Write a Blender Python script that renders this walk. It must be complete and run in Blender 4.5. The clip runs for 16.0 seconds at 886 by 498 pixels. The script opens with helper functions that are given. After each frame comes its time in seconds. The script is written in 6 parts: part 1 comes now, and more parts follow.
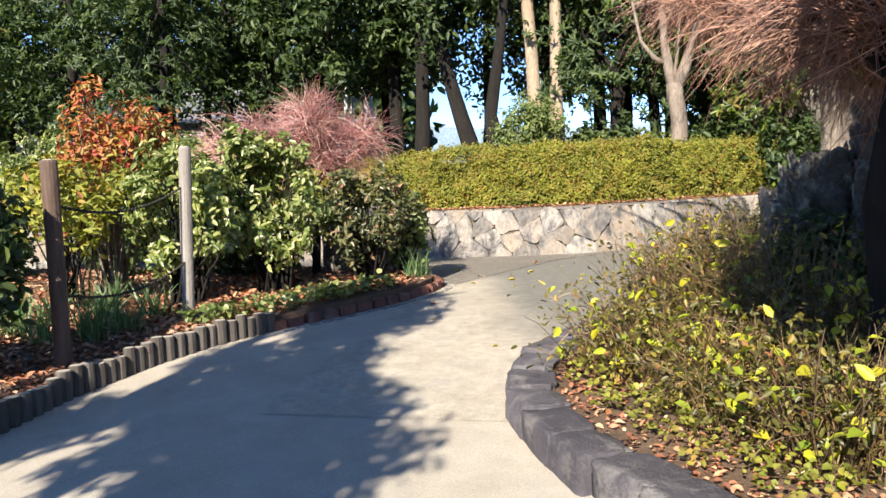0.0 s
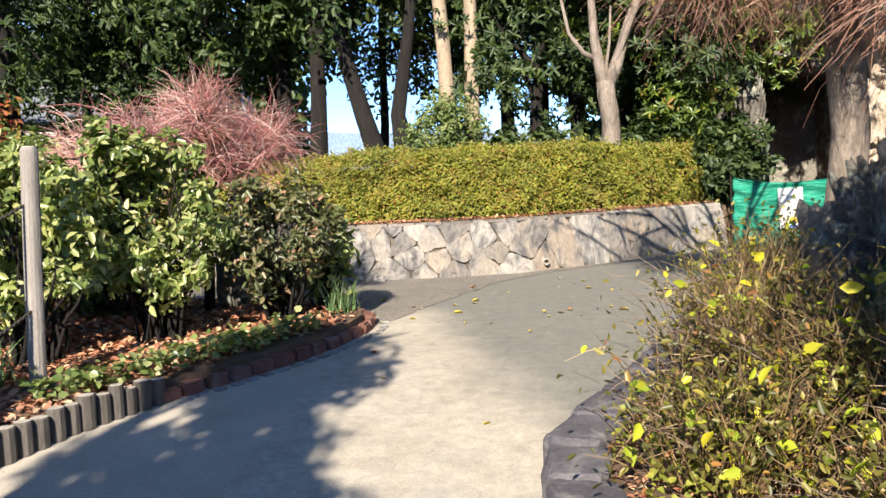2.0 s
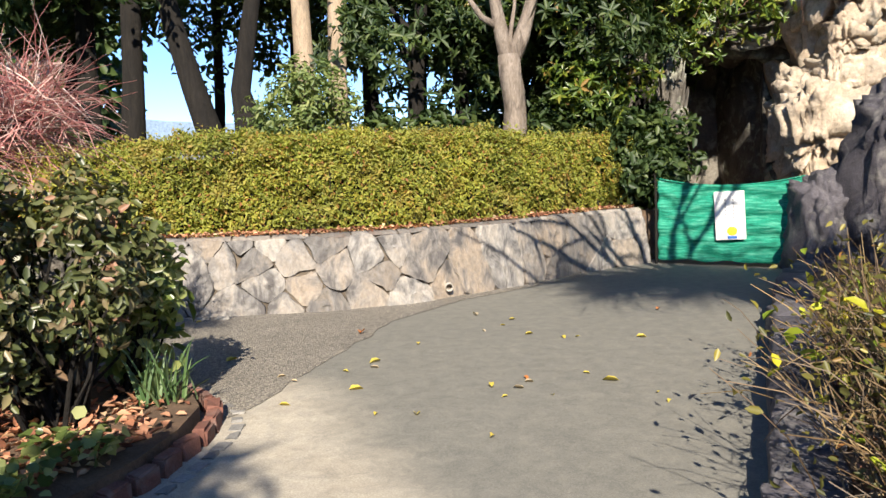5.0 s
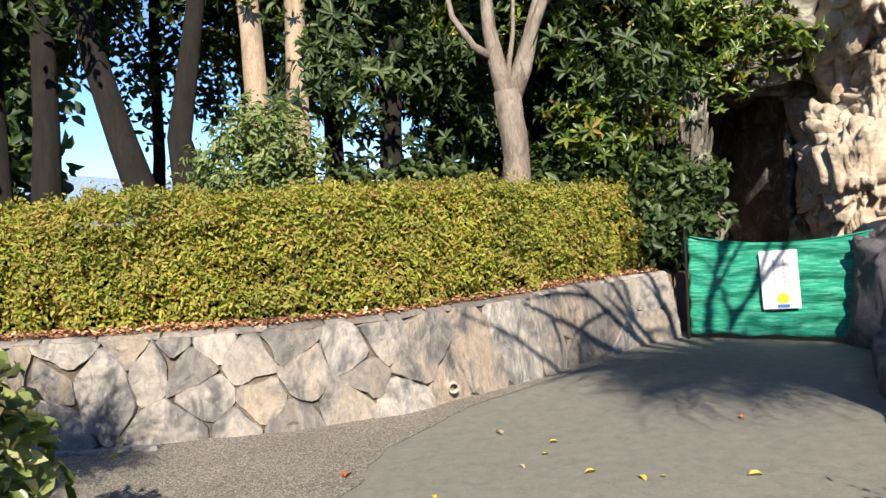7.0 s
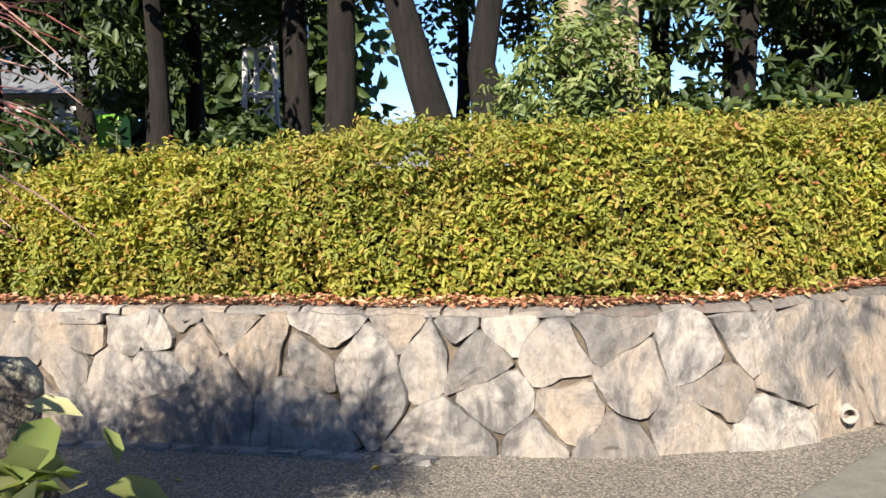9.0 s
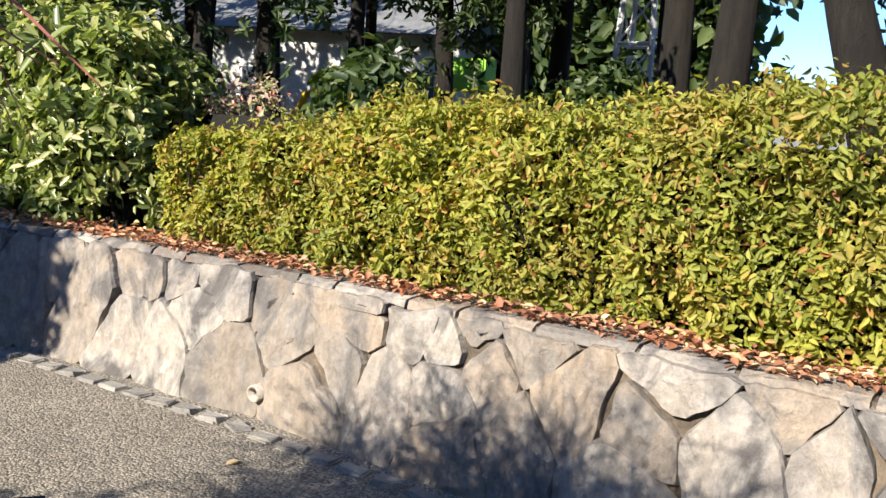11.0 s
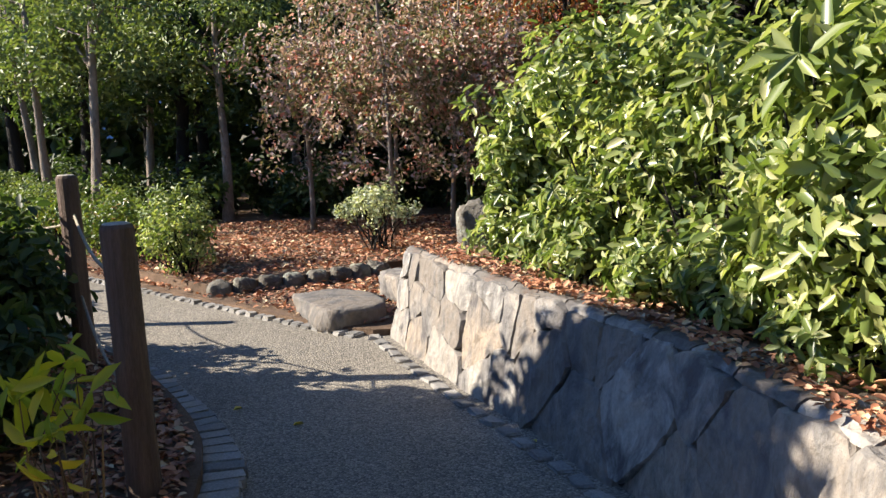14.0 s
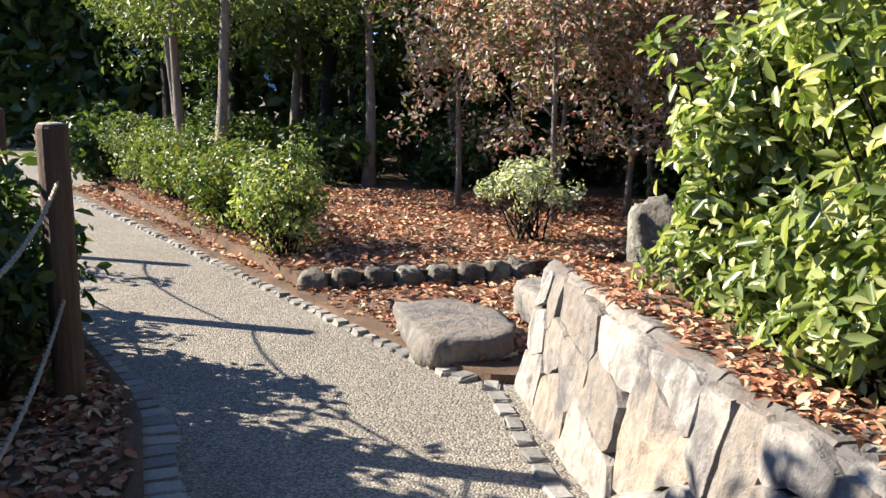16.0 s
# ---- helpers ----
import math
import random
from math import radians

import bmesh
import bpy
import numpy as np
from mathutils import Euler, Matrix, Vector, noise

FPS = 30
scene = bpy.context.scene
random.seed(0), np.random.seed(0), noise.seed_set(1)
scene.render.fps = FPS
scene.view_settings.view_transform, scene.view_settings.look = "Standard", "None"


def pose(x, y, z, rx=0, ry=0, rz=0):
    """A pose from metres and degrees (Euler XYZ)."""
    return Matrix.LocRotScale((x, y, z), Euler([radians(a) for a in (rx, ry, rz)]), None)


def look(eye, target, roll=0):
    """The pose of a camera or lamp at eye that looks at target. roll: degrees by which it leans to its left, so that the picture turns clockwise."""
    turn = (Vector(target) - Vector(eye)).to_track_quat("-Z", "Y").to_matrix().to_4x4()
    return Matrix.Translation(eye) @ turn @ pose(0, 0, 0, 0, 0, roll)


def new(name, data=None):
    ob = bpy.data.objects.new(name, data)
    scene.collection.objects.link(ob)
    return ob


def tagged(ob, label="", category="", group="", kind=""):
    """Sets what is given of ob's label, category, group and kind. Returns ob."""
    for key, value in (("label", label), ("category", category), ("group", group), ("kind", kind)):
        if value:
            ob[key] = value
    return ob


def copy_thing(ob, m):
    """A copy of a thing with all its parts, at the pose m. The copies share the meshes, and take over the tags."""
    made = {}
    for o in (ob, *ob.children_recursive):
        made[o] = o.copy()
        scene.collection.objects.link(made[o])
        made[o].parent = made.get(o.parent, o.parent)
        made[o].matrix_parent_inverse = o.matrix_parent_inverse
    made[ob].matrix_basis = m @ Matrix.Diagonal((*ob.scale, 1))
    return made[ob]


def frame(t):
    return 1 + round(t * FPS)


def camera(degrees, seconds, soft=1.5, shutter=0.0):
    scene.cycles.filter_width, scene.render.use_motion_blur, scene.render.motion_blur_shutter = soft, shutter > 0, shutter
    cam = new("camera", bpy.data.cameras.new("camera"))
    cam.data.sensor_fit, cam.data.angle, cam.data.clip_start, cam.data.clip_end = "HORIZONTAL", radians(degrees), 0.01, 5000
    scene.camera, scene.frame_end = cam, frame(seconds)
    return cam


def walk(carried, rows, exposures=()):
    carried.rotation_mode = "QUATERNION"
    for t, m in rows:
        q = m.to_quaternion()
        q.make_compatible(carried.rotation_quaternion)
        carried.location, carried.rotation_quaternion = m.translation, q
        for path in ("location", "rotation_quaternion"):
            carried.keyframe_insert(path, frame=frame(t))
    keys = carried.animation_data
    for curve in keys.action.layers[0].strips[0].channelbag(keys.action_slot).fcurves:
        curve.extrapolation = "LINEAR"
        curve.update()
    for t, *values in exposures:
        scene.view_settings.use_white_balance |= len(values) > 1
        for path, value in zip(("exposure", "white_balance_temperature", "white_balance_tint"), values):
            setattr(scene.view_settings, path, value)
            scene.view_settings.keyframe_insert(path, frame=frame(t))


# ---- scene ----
cam = camera(54.8, 16.0)

PATH = [
    (0, (3.728, -0.995, 1.212), (3.221, 0.933, 1.056), -2.4),
    (0.5, (3.41, -0.545, 1.212), (3.025, 1.412, 1.065), -2.6),
    (1, (3.11, -0.073, 1.242), (2.737, 1.886, 1.097), -2.8),
    (1.5, (2.835, 0.37, 1.268), (2.568, 2.344, 1.087), -3.4),
    (2, (2.628, 0.861, 1.301), (2.422, 2.844, 1.143), -2.5),
    (2.5, (2.448, 1.346, 1.306), (2.458, 3.335, 1.096), -3.0),
    (3, (2.321, 1.872, 1.278), (2.475, 3.851, 1.031), -2.5),
    (3.2, (2.259, 2.064, 1.297), (2.419, 4.043, 1.055), -1.9),
    (5.3, (1.952, 4.31, 1.37), (2.144, 6.295, 1.213), -1.4),
    (5.5, (1.945, 4.533, 1.383), (2.155, 6.518, 1.254), -0.9),
    (6, (1.85, 5.065, 1.428), (2.148, 7.041, 1.353), -0.9),
    (6.5, (1.809, 5.581, 1.455), (2.151, 7.551, 1.414), -3.5),
    (7, (1.804, 6.104, 1.474), (2.097, 8.081, 1.402), -2.7),
    (7.5, (1.798, 6.58, 1.515), (1.962, 8.57, 1.395), -4.0),
    (8, (1.83, 7.059, 1.533), (1.673, 9.048, 1.4), -4.4),
    (8.2, (1.868, 7.263, 1.528), (1.63, 9.243, 1.376), -3.9),
    (10.3, (1.14, 8.791, 1.407), (0.322, 10.606, 1.22), 2.7),
    (10.5, (1.152, 8.938, 1.442), (0.208, 10.69, 1.235), 3.2),
    (11, (1.062, 9.401, 1.543), (-0.079, 11.018, 1.254), 3.4),
    (11.5, (0.861, 9.801, 1.614), (-0.512, 11.22, 1.297), 1.9),
    (12, (0.58, 10.209, 1.638), (-1.058, 11.29, 1.252), 1.8),
    (12.5, (0.186, 10.494, 1.669), (-1.593, 11.327, 1.298), 1.2),
    (13, (-0.252, 10.772, 1.717), (-2.15, 11.321, 1.406), 1.5),
    (13.5, (-0.749, 10.913, 1.685), (-2.696, 11.255, 1.381), 0.7),
    (14, (-1.207, 10.972, 1.705), (-3.185, 11.069, 1.423), -1.8),
    (14.5, (-1.745, 11.05, 1.697), (-3.72, 10.971, 1.393), -0.6),
    (15, (-2.296, 11.107, 1.708), (-4.274, 11.025, 1.419), -0.7),
    (15.5, (-2.82, 11.137, 1.683), (-4.783, 10.893, 1.39), 1.4),
    (16, (-3.466, 11.137, 1.644), (-5.411, 10.839, 1.284), 1.3),
]
walk(cam, [(t, look(eye, target, roll)) for t, eye, target, roll in PATH], [(0, 1.48), (7, 1.25), (10.5, 1.44), (11.5, 1.36), (12.8, 1.3), (14.5, 1.75), (16, 1.85)])

# ---- world, sun ----
SUN_ELEV, SUN_AZ = radians(31), radians(185)
world = bpy.data.worlds.new("sky")
scene.world = world
world.use_nodes = True
wn = world.node_tree
sky = wn.nodes.new("ShaderNodeTexSky")
sky.sky_type, sky.sun_disc = "NISHITA", False
sky.sun_elevation, sky.sun_rotation = SUN_ELEV, SUN_AZ
wn.links.new(sky.outputs[0], wn.nodes["Background"].inputs[0])
sky.air_density, sky.dust_density, sky.ozone_density, sky.altitude = 0.6, 0.0, 5.0, 1500
wn.nodes["Background"].inputs[1].default_value = 0.118
lamp = bpy.data.lights.new("sun", "SUN")
lamp.energy, lamp.angle, lamp.color = 4.8, radians(0.55), (1.0, 0.90, 0.76)
sun = new("sun", lamp)
sd = Vector((math.sin(SUN_AZ) * math.cos(SUN_ELEV), math.cos(SUN_AZ) * math.cos(SUN_ELEV), math.sin(SUN_ELEV)))
sun.matrix_world = look(sd * 40, (0, 0, 0))
rng = np.random.default_rng(7)


# ---- materials ----
def ramp_node(nt, stops):
    r = nt.nodes.new("ShaderNodeValToRGB")
    el = r.color_ramp.elements
    while len(el) < len(stops):
        el.new(0.5)
    for e, (p, c) in zip(el, stops):
        e.position, e.color = p, (*c, 1)
    return r


def noise_node(nt, scale, detail=6, rough=0.6, vec=None, dist=0.0):
    n = nt.nodes.new("ShaderNodeTexNoise")
    n.inputs["Scale"].default_value, n.inputs["Detail"].default_value = scale, detail
    n.inputs["Roughness"].default_value, n.inputs["Distortion"].default_value = rough, dist
    if vec:
        nt.links.new(vec, n.inputs["Vector"])
    return n


def mixrgb(nt, a, b, fac, mode="MIX"):
    m = nt.nodes.new("ShaderNodeMix")
    m.data_type, m.blend_type = "RGBA", mode
    for sock, v in ((m.inputs[0], fac), (m.inputs[6], a), (m.inputs[7], b)):
        if isinstance(v, (int, float)):
            sock.default_value = v
        elif isinstance(v, tuple):
            sock.default_value = (*v, 1)
        else:
            nt.links.new(v, sock)
    return m.outputs[2]


def surface(name, stops, scale=3.0, fine=60.0, rough=0.85, bump=0.3, dist=0.01, stain=None, stain_scale=0.7, random=0.0, stretch=None, spec=0.3, stain_from=0.52):
    """A rough surface: colour from coarse noise, broken by fine grain, optional stains, optional difference from piece to piece."""
    m = bpy.data.materials.new(name)
    m.use_nodes = True
    nt = m.node_tree
    bsdf = nt.nodes["Principled BSDF"]
    geo = nt.nodes.new("ShaderNodeNewGeometry")
    vec = geo.outputs["Position"]
    if stretch:
        mp = nt.nodes.new("ShaderNodeMapping")
        mp.inputs["Scale"].default_value = stretch
        nt.links.new(vec, mp.inputs["Vector"])
        vec = mp.outputs[0]
    big, small = noise_node(nt, scale, 8, 0.62, vec, 0.4), noise_node(nt, fine, 5, 0.7, vec)
    r = ramp_node(nt, stops)
    nt.links.new(big.outputs[0], r.inputs[0])
    col = r.outputs[0]
    if random:
        info = nt.nodes.new("ShaderNodeObjectInfo")
        rr = ramp_node(nt, stops)
        nt.links.new(info.outputs["Random"], rr.inputs[0])
        col = mixrgb(nt, col, rr.outputs[0], random)
    g = ramp_node(nt, [(0.3, (0.55, 0.55, 0.55)), (0.7, (1.25, 1.25, 1.25))])
    nt.links.new(small.outputs[0], g.inputs[0])
    col = mixrgb(nt, col, g.outputs[0], 0.75, "MULTIPLY")
    if stain:
        s = noise_node(nt, stain_scale, 7, 0.65, vec, 0.6)
        sr = ramp_node(nt, [(stain_from, (0, 0, 0)), (stain_from + 0.16, (1, 1, 1))])
        nt.links.new(s.outputs[0], sr.inputs[0])
        col = mixrgb(nt, col, stain, sr.outputs[0])
    nt.links.new(col, bsdf.inputs["Base Color"])
    bsdf.inputs["Roughness"].default_value, bsdf.inputs["Specular IOR Level"].default_value = rough, spec
    b = nt.nodes.new("ShaderNodeBump")
    b.inputs["Strength"].default_value, b.inputs["Distance"].default_value = bump, dist
    h = nt.nodes.new("ShaderNodeMath")
    h.operation = "ADD"
    nt.links.new(big.outputs[0], h.inputs[0])
    nt.links.new(small.outputs[0], h.inputs[1])
    nt.links.new(h.outputs[0], b.inputs["Height"])
    nt.links.new(b.outputs[0], bsdf.inputs["Normal"])
    return m


def leaf_mat(name, stops, rough=0.42, trans=0.3, glow=(1.25, 1.3, 0.6), patch=None):
    """Leaf: colour differs from leaf to leaf, light passes through."""
    m = bpy.data.materials.new(name)
    m.use_nodes = True
    nt = m.node_tree
    bsdf = nt.nodes["Principled BSDF"]
    geo = nt.nodes.new("ShaderNodeNewGeometry")
    r = ramp_node(nt, stops)
    nt.links.new(geo.outputs["Random Per Island"], r.inputs[0])
    big = noise_node(nt, 1.3, 3, 0.6, geo.outputs["Position"])
    g = ramp_node(nt, [(0.3, (0.65, 0.7, 0.75)), (0.7, (1.2, 1.15, 1.0))])
    nt.links.new(big.outputs[0], g.inputs[0])
    col = mixrgb(nt, r.outputs[0], g.outputs[0], 0.8, "MULTIPLY")
    if patch:
        pn = noise_node(nt, 2.6, 4, 0.65, geo.outputs["Position"])
        pr = ramp_node(nt, [(0.5, (0, 0, 0)), (0.72, (0.8, 0.8, 0.8))])
        nt.links.new(pn.outputs[0], pr.inputs[0])
        col = mixrgb(nt, col, patch, pr.outputs[0])
    nt.links.new(col, bsdf.inputs["Base Color"])
    bsdf.inputs["Roughness"].default_value = rough
    tr = nt.nodes.new("ShaderNodeBsdfTranslucent")
    nt.links.new(mixrgb(nt, col, glow, 1.0, "MULTIPLY"), tr.inputs[0])
    mx = nt.nodes.new("ShaderNodeMixShader")
    mx.inputs[0].default_value = trans
    nt.links.new(bsdf.outputs[0], mx.inputs[1])
    nt.links.new(tr.outputs[0], mx.inputs[2])
    nt.links.new(mx.outputs[0], nt.nodes["Material Output"].inputs[0])
    return m


def plain(name, col, rough=0.5, metal=0.0):
    return surface(name, [(0.3, tuple(c * 0.85 for c in col)), (0.7, col)], 2.0, 40, rough, 0.1, 0.003) if metal == 0 else None


M = {}
M["sand"] = surface("pale_concrete", [(0.3, (0.37, 0.328, 0.262)), (0.7, (0.46, 0.418, 0.345))], 2.4, 110, 0.92, 0.5, 0.006, (0.36, 0.335, 0.29), 0.9)
M["asphalt"] = surface("worn_asphalt", [(0.3, (0.205, 0.205, 0.17)), (0.7, (0.275, 0.27, 0.225))], 1.1, 190, 0.93, 0.35, 0.004, (0.27, 0.25, 0.2), 0.4)
M["earth"] = surface("soil", [(0.3, (0.09, 0.06, 0.04)), (0.7, (0.2, 0.13, 0.085))], 2.5, 50, 0.97, 0.7, 0.03)
M["meadow"] = surface("far_ground", [(0.3, (0.1, 0.09, 0.05)), (0.7, (0.17, 0.14, 0.08))], 0.2, 8, 0.97, 0.3, 0.03)
M["stone"] = surface("wall_stone", [(0.1, (0.12, 0.115, 0.11)), (0.3, (0.22, 0.207, 0.19)), (0.44, (0.29, 0.235, 0.18)), (0.6, (0.28, 0.27, 0.255)), (0.88, (0.4, 0.388, 0.36))], 3.6, 18, 0.93, 1.0, 0.022, (0.1, 0.093, 0.09), 3.6, 0.5, (1.15, 1.15, 0.7), stain_from=0.47)
M["coping"] = surface("coping_stone", [(0.3, (0.10, 0.09, 0.08)), (0.6, (0.18, 0.165, 0.15)), (0.8, (0.25, 0.235, 0.215))], 5, 40, 0.92, 0.8, 0.012, (0.14, 0.1, 0.08), 4, 0.4)
M["mortar"] = surface("mortar", [(0.3, (0.04, 0.034, 0.028)), (0.7, (0.17, 0.135, 0.1))], 6, 60, 0.95, 0.5, 0.01)
M["dark_stone"] = surface("dark_kerb_rock", [(0.3, (0.05, 0.047, 0.055)), (0.6, (0.10, 0.092, 0.105)), (0.8, (0.17, 0.16, 0.17))], 3.5, 40, 0.8, 0.8, 0.02, (0.2, 0.19, 0.18), 3.4, 0.3)
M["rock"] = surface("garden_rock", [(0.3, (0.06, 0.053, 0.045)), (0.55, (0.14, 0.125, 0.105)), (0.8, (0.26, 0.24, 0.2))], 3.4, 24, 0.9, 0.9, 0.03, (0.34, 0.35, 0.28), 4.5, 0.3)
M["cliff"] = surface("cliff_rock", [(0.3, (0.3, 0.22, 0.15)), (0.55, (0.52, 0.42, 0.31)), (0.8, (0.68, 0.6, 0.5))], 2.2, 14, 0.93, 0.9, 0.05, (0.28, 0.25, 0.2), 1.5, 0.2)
M["log"] = surface("weathered_log", [(0.3, (0.055, 0.047, 0.04)), (0.7, (0.13, 0.115, 0.1))], 5, 60, 0.9, 0.6, 0.01, None, 1, 0.3, (3, 3, 0.4))
M["log_end"] = surface("log_end", [(0.3, (0.3, 0.27, 0.22)), (0.7, (0.45, 0.41, 0.35))], 14, 90, 0.9, 0.4, 0.005)
M["post"] = surface("brown_post_wood", [(0.3, (0.075, 0.05, 0.038)), (0.7, (0.16, 0.11, 0.085))], 5, 60, 0.8, 0.6, 0.01, None, 1, 0.0, (4, 4, 0.4))
M["post_grey"] = surface("grey_post_wood", [(0.3, (0.2, 0.18, 0.16)), (0.7, (0.34, 0.31, 0.28))], 5, 60, 0.85, 0.6, 0.01, None, 1, 0.0, (4, 4, 0.4))
M["brick"] = surface("red_brick", [(0.3, (0.14, 0.06, 0.045)), (0.7, (0.24, 0.11, 0.08))], 5, 70, 0.9, 0.5, 0.006, (0.2, 0.15, 0.13), 4, 0.4)
M["flag"] = surface("edging_stone", [(0.3, (0.17, 0.165, 0.155)), (0.7, (0.33, 0.315, 0.29))], 5, 70, 0.9, 0.6, 0.008, None, 1, 0.6)
# dark bark taken down to near black, crown shade included in the colour
M["bark_dark"] = surface("shaded_bark", [(0.3, (0.009, 0.008, 0.007)), (0.7, (0.026, 0.022, 0.018))], 6, 40, 0.95, 0.9, 0.03, None, 1, 0, (2.5, 2.5, 0.5))
M["bark_tan"] = surface("tan_bark", [(0.3, (0.25, 0.19, 0.13)), (0.7, (0.40, 0.31, 0.22))], 4, 40, 0.9, 0.5, 0.015, (0.2, 0.16, 0.12), 3, 0, (2, 2, 0.6))
M["bark_pale"] = surface("pale_bark", [(0.3, (0.17, 0.135, 0.105)), (0.7, (0.31, 0.26, 0.215))], 6, 30, 0.92, 0.8, 0.025, (0.10, 0.08, 0.065), 5, 0, (2, 2, 0.6))
M["twig_red"] = leaf_mat("red_twig", [(0.0, (0.28, 0.10, 0.10)), (0.5, (0.42, 0.17, 0.16)), (0.8, (0.48, 0.33, 0.30)), (1.0, (0.52, 0.40, 0.37))], 0.6, 0.0)
M["twig_brown"] = leaf_mat("brown_twig", [(0.0, (0.11, 0.055, 0.04)), (0.6, (0.25, 0.125, 0.09)), (1.0, (0.38, 0.22, 0.16))], 0.6, 0.0)
M["twig_dry"] = leaf_mat("dry_stem", [(0.0, (0.05, 0.03, 0.015)), (0.6, (0.12, 0.075, 0.035)), (1.0, (0.26, 0.18, 0.08))], 0.6, 0.0)
M["l_olive"] = leaf_mat("olive_leaf", [(0.0, (0.05, 0.055, 0.015)), (0.6, (0.14, 0.13, 0.03)), (0.9, (0.26, 0.22, 0.04)), (1.0, (0.3, 0.12, 0.05))], 0.45, 0.3)
M["l_hedge"] = leaf_mat("hedge_leaf", [(0.0, (0.17, 0.19, 0.035)), (0.35, (0.26, 0.285, 0.045)), (0.66, (0.34, 0.36, 0.06)), (0.86, (0.42, 0.39, 0.07)), (0.94, (0.42, 0.28, 0.07)), (1.0, (0.34, 0.12, 0.05))], 0.6, 0.42, patch=(0.33, 0.25, 0.075))
M["l_bright"] = leaf_mat("bright_leaf", [(0.0, (0.075, 0.115, 0.035)), (0.4, (0.185, 0.24, 0.07)), (0.8, (0.36, 0.39, 0.15)), (1.0, (0.52, 0.5, 0.28))], 0.32, 0.38, (1.15, 1.25, 0.6))
M["l_green"] = leaf_mat("green_leaf", [(0.0, (0.045, 0.08, 0.018)), (0.5, (0.1, 0.155, 0.028)), (0.9, (0.18, 0.22, 0.03)), (1.0, (0.28, 0.16, 0.06))], 0.35)
M["l_dark"] = leaf_mat("dark_leaf", [(0.0, (0.026, 0.05, 0.018)), (0.6, (0.055, 0.092, 0.028)), (1.0, (0.11, 0.15, 0.045))], 0.52, 0.4)
M["l_camellia"] = leaf_mat("dull_leaf", [(0.0, (0.055, 0.07, 0.026)), (0.6, (0.13, 0.145, 0.055)), (0.9, (0.23, 0.19, 0.11)), (1.0, (0.34, 0.17, 0.11))], 0.38, 0.28)
M["l_soft"] = leaf_mat("soft_green_leaf", [(0.0, (0.09, 0.14, 0.04)), (0.6, (0.16, 0.21, 0.065)), (1.0, (0.24, 0.27, 0.10))], 0.5)
M["l_yellow"] = leaf_mat("yellow_leaf", [(0.0, (0.2, 0.3, 0.03)), (0.5, (0.42, 0.46, 0.035)), (1.0, (0.62, 0.52, 0.035))], 0.5, 0.4)
M["l_litter"] = leaf_mat("dead_leaf", [(0.0, (0.16, 0.06, 0.035)), (0.45, (0.4, 0.17, 0.095)), (0.8, (0.56, 0.31, 0.19)), (1.0, (0.58, 0.47, 0.3))], 0.75, 0.1, glow=(1.2, 1.0, 0.85))
M["l_orange"] = leaf_mat("orange_leaf", [(0.0, (0.22, 0.17, 0.03)), (0.4, (0.4, 0.2, 0.05)), (0.8, (0.42, 0.11, 0.05)), (1.0, (0.38, 0.045, 0.035))], 0.5, glow=(1.2, 1.0, 0.85))
M["l_pink"] = leaf_mat("pinkish_leaf", [(0.0, (0.1, 0.13, 0.045)), (0.35, (0.24, 0.24, 0.1)), (0.6, (0.5, 0.37, 0.3)), (0.88, (0.62, 0.47, 0.42)), (1.0, (0.48, 0.12, 0.07))], 0.5, glow=(1.2, 1.0, 0.85))
M["l_white"] = leaf_mat("variegated_leaf", [(0.0, (0.12, 0.17, 0.07)), (0.4, (0.38, 0.42, 0.28)), (1.0, (0.62, 0.63, 0.50))], 0.5)
M["l_blade"] = leaf_mat("blade_leaf", [(0.0, (0.06, 0.12, 0.04)), (0.6, (0.12, 0.2, 0.08)), (1.0, (0.2, 0.28, 0.14))], 0.45)
M["net"] = surface("green_net", [(0.3, (0.0, 0.1, 0.06)), (0.5, (0.01, 0.24, 0.15)), (0.72, (0.12, 0.42, 0.3))], 7, 45, 0.6, 0.6, 0.01, None, 1, 0, (0.7, 0.7, 6))
M["white"] = plain("white_paint", (0.78, 0.78, 0.76))
M["yellow"] = plain("yellow_paint", (0.75, 0.52, 0.04))
M["blue"] = plain("blue_paint", (0.05, 0.16, 0.5))
M["lime"] = plain("lime_paint", (0.3, 0.65, 0.08))
M["black"] = plain("bore_shade_black", (0.03, 0.03, 0.03))
M["grey_print"] = plain("faded_print", (0.35, 0.35, 0.36))
M["glass_dark"] = plain("window_pane", (0.06, 0.08, 0.1), 0.1)
M["roof"] = surface("roof_tile", [(0.3, (0.25, 0.09, 0.06)), (0.7, (0.38, 0.15, 0.1))], 3, 30, 0.8, 0.4, 0.02)
M["roof_grey"] = surface("grey_roof", [(0.3, (0.12, 0.13, 0.14)), (0.7, (0.2, 0.21, 0.22))], 3, 30, 0.8, 0.4, 0.02)
M["rope_dark"] = plain("dark_rope", (0.05, 0.045, 0.035), 0.9)
M["rope_pale"] = plain("pale_rope", (0.38, 0.33, 0.25), 0.9)
M["pvc"] = plain("pipe_pvc", (0.34, 0.31, 0.27), 0.5)
# distance haze is mixed into this blue hill colour
M["hill"] = surface("hazed_hill", [(0.3, (0.16, 0.22, 0.3)), (0.7, (0.2, 0.27, 0.36))], 0.02, 0.3, 1.0, 0.0, 0.1)


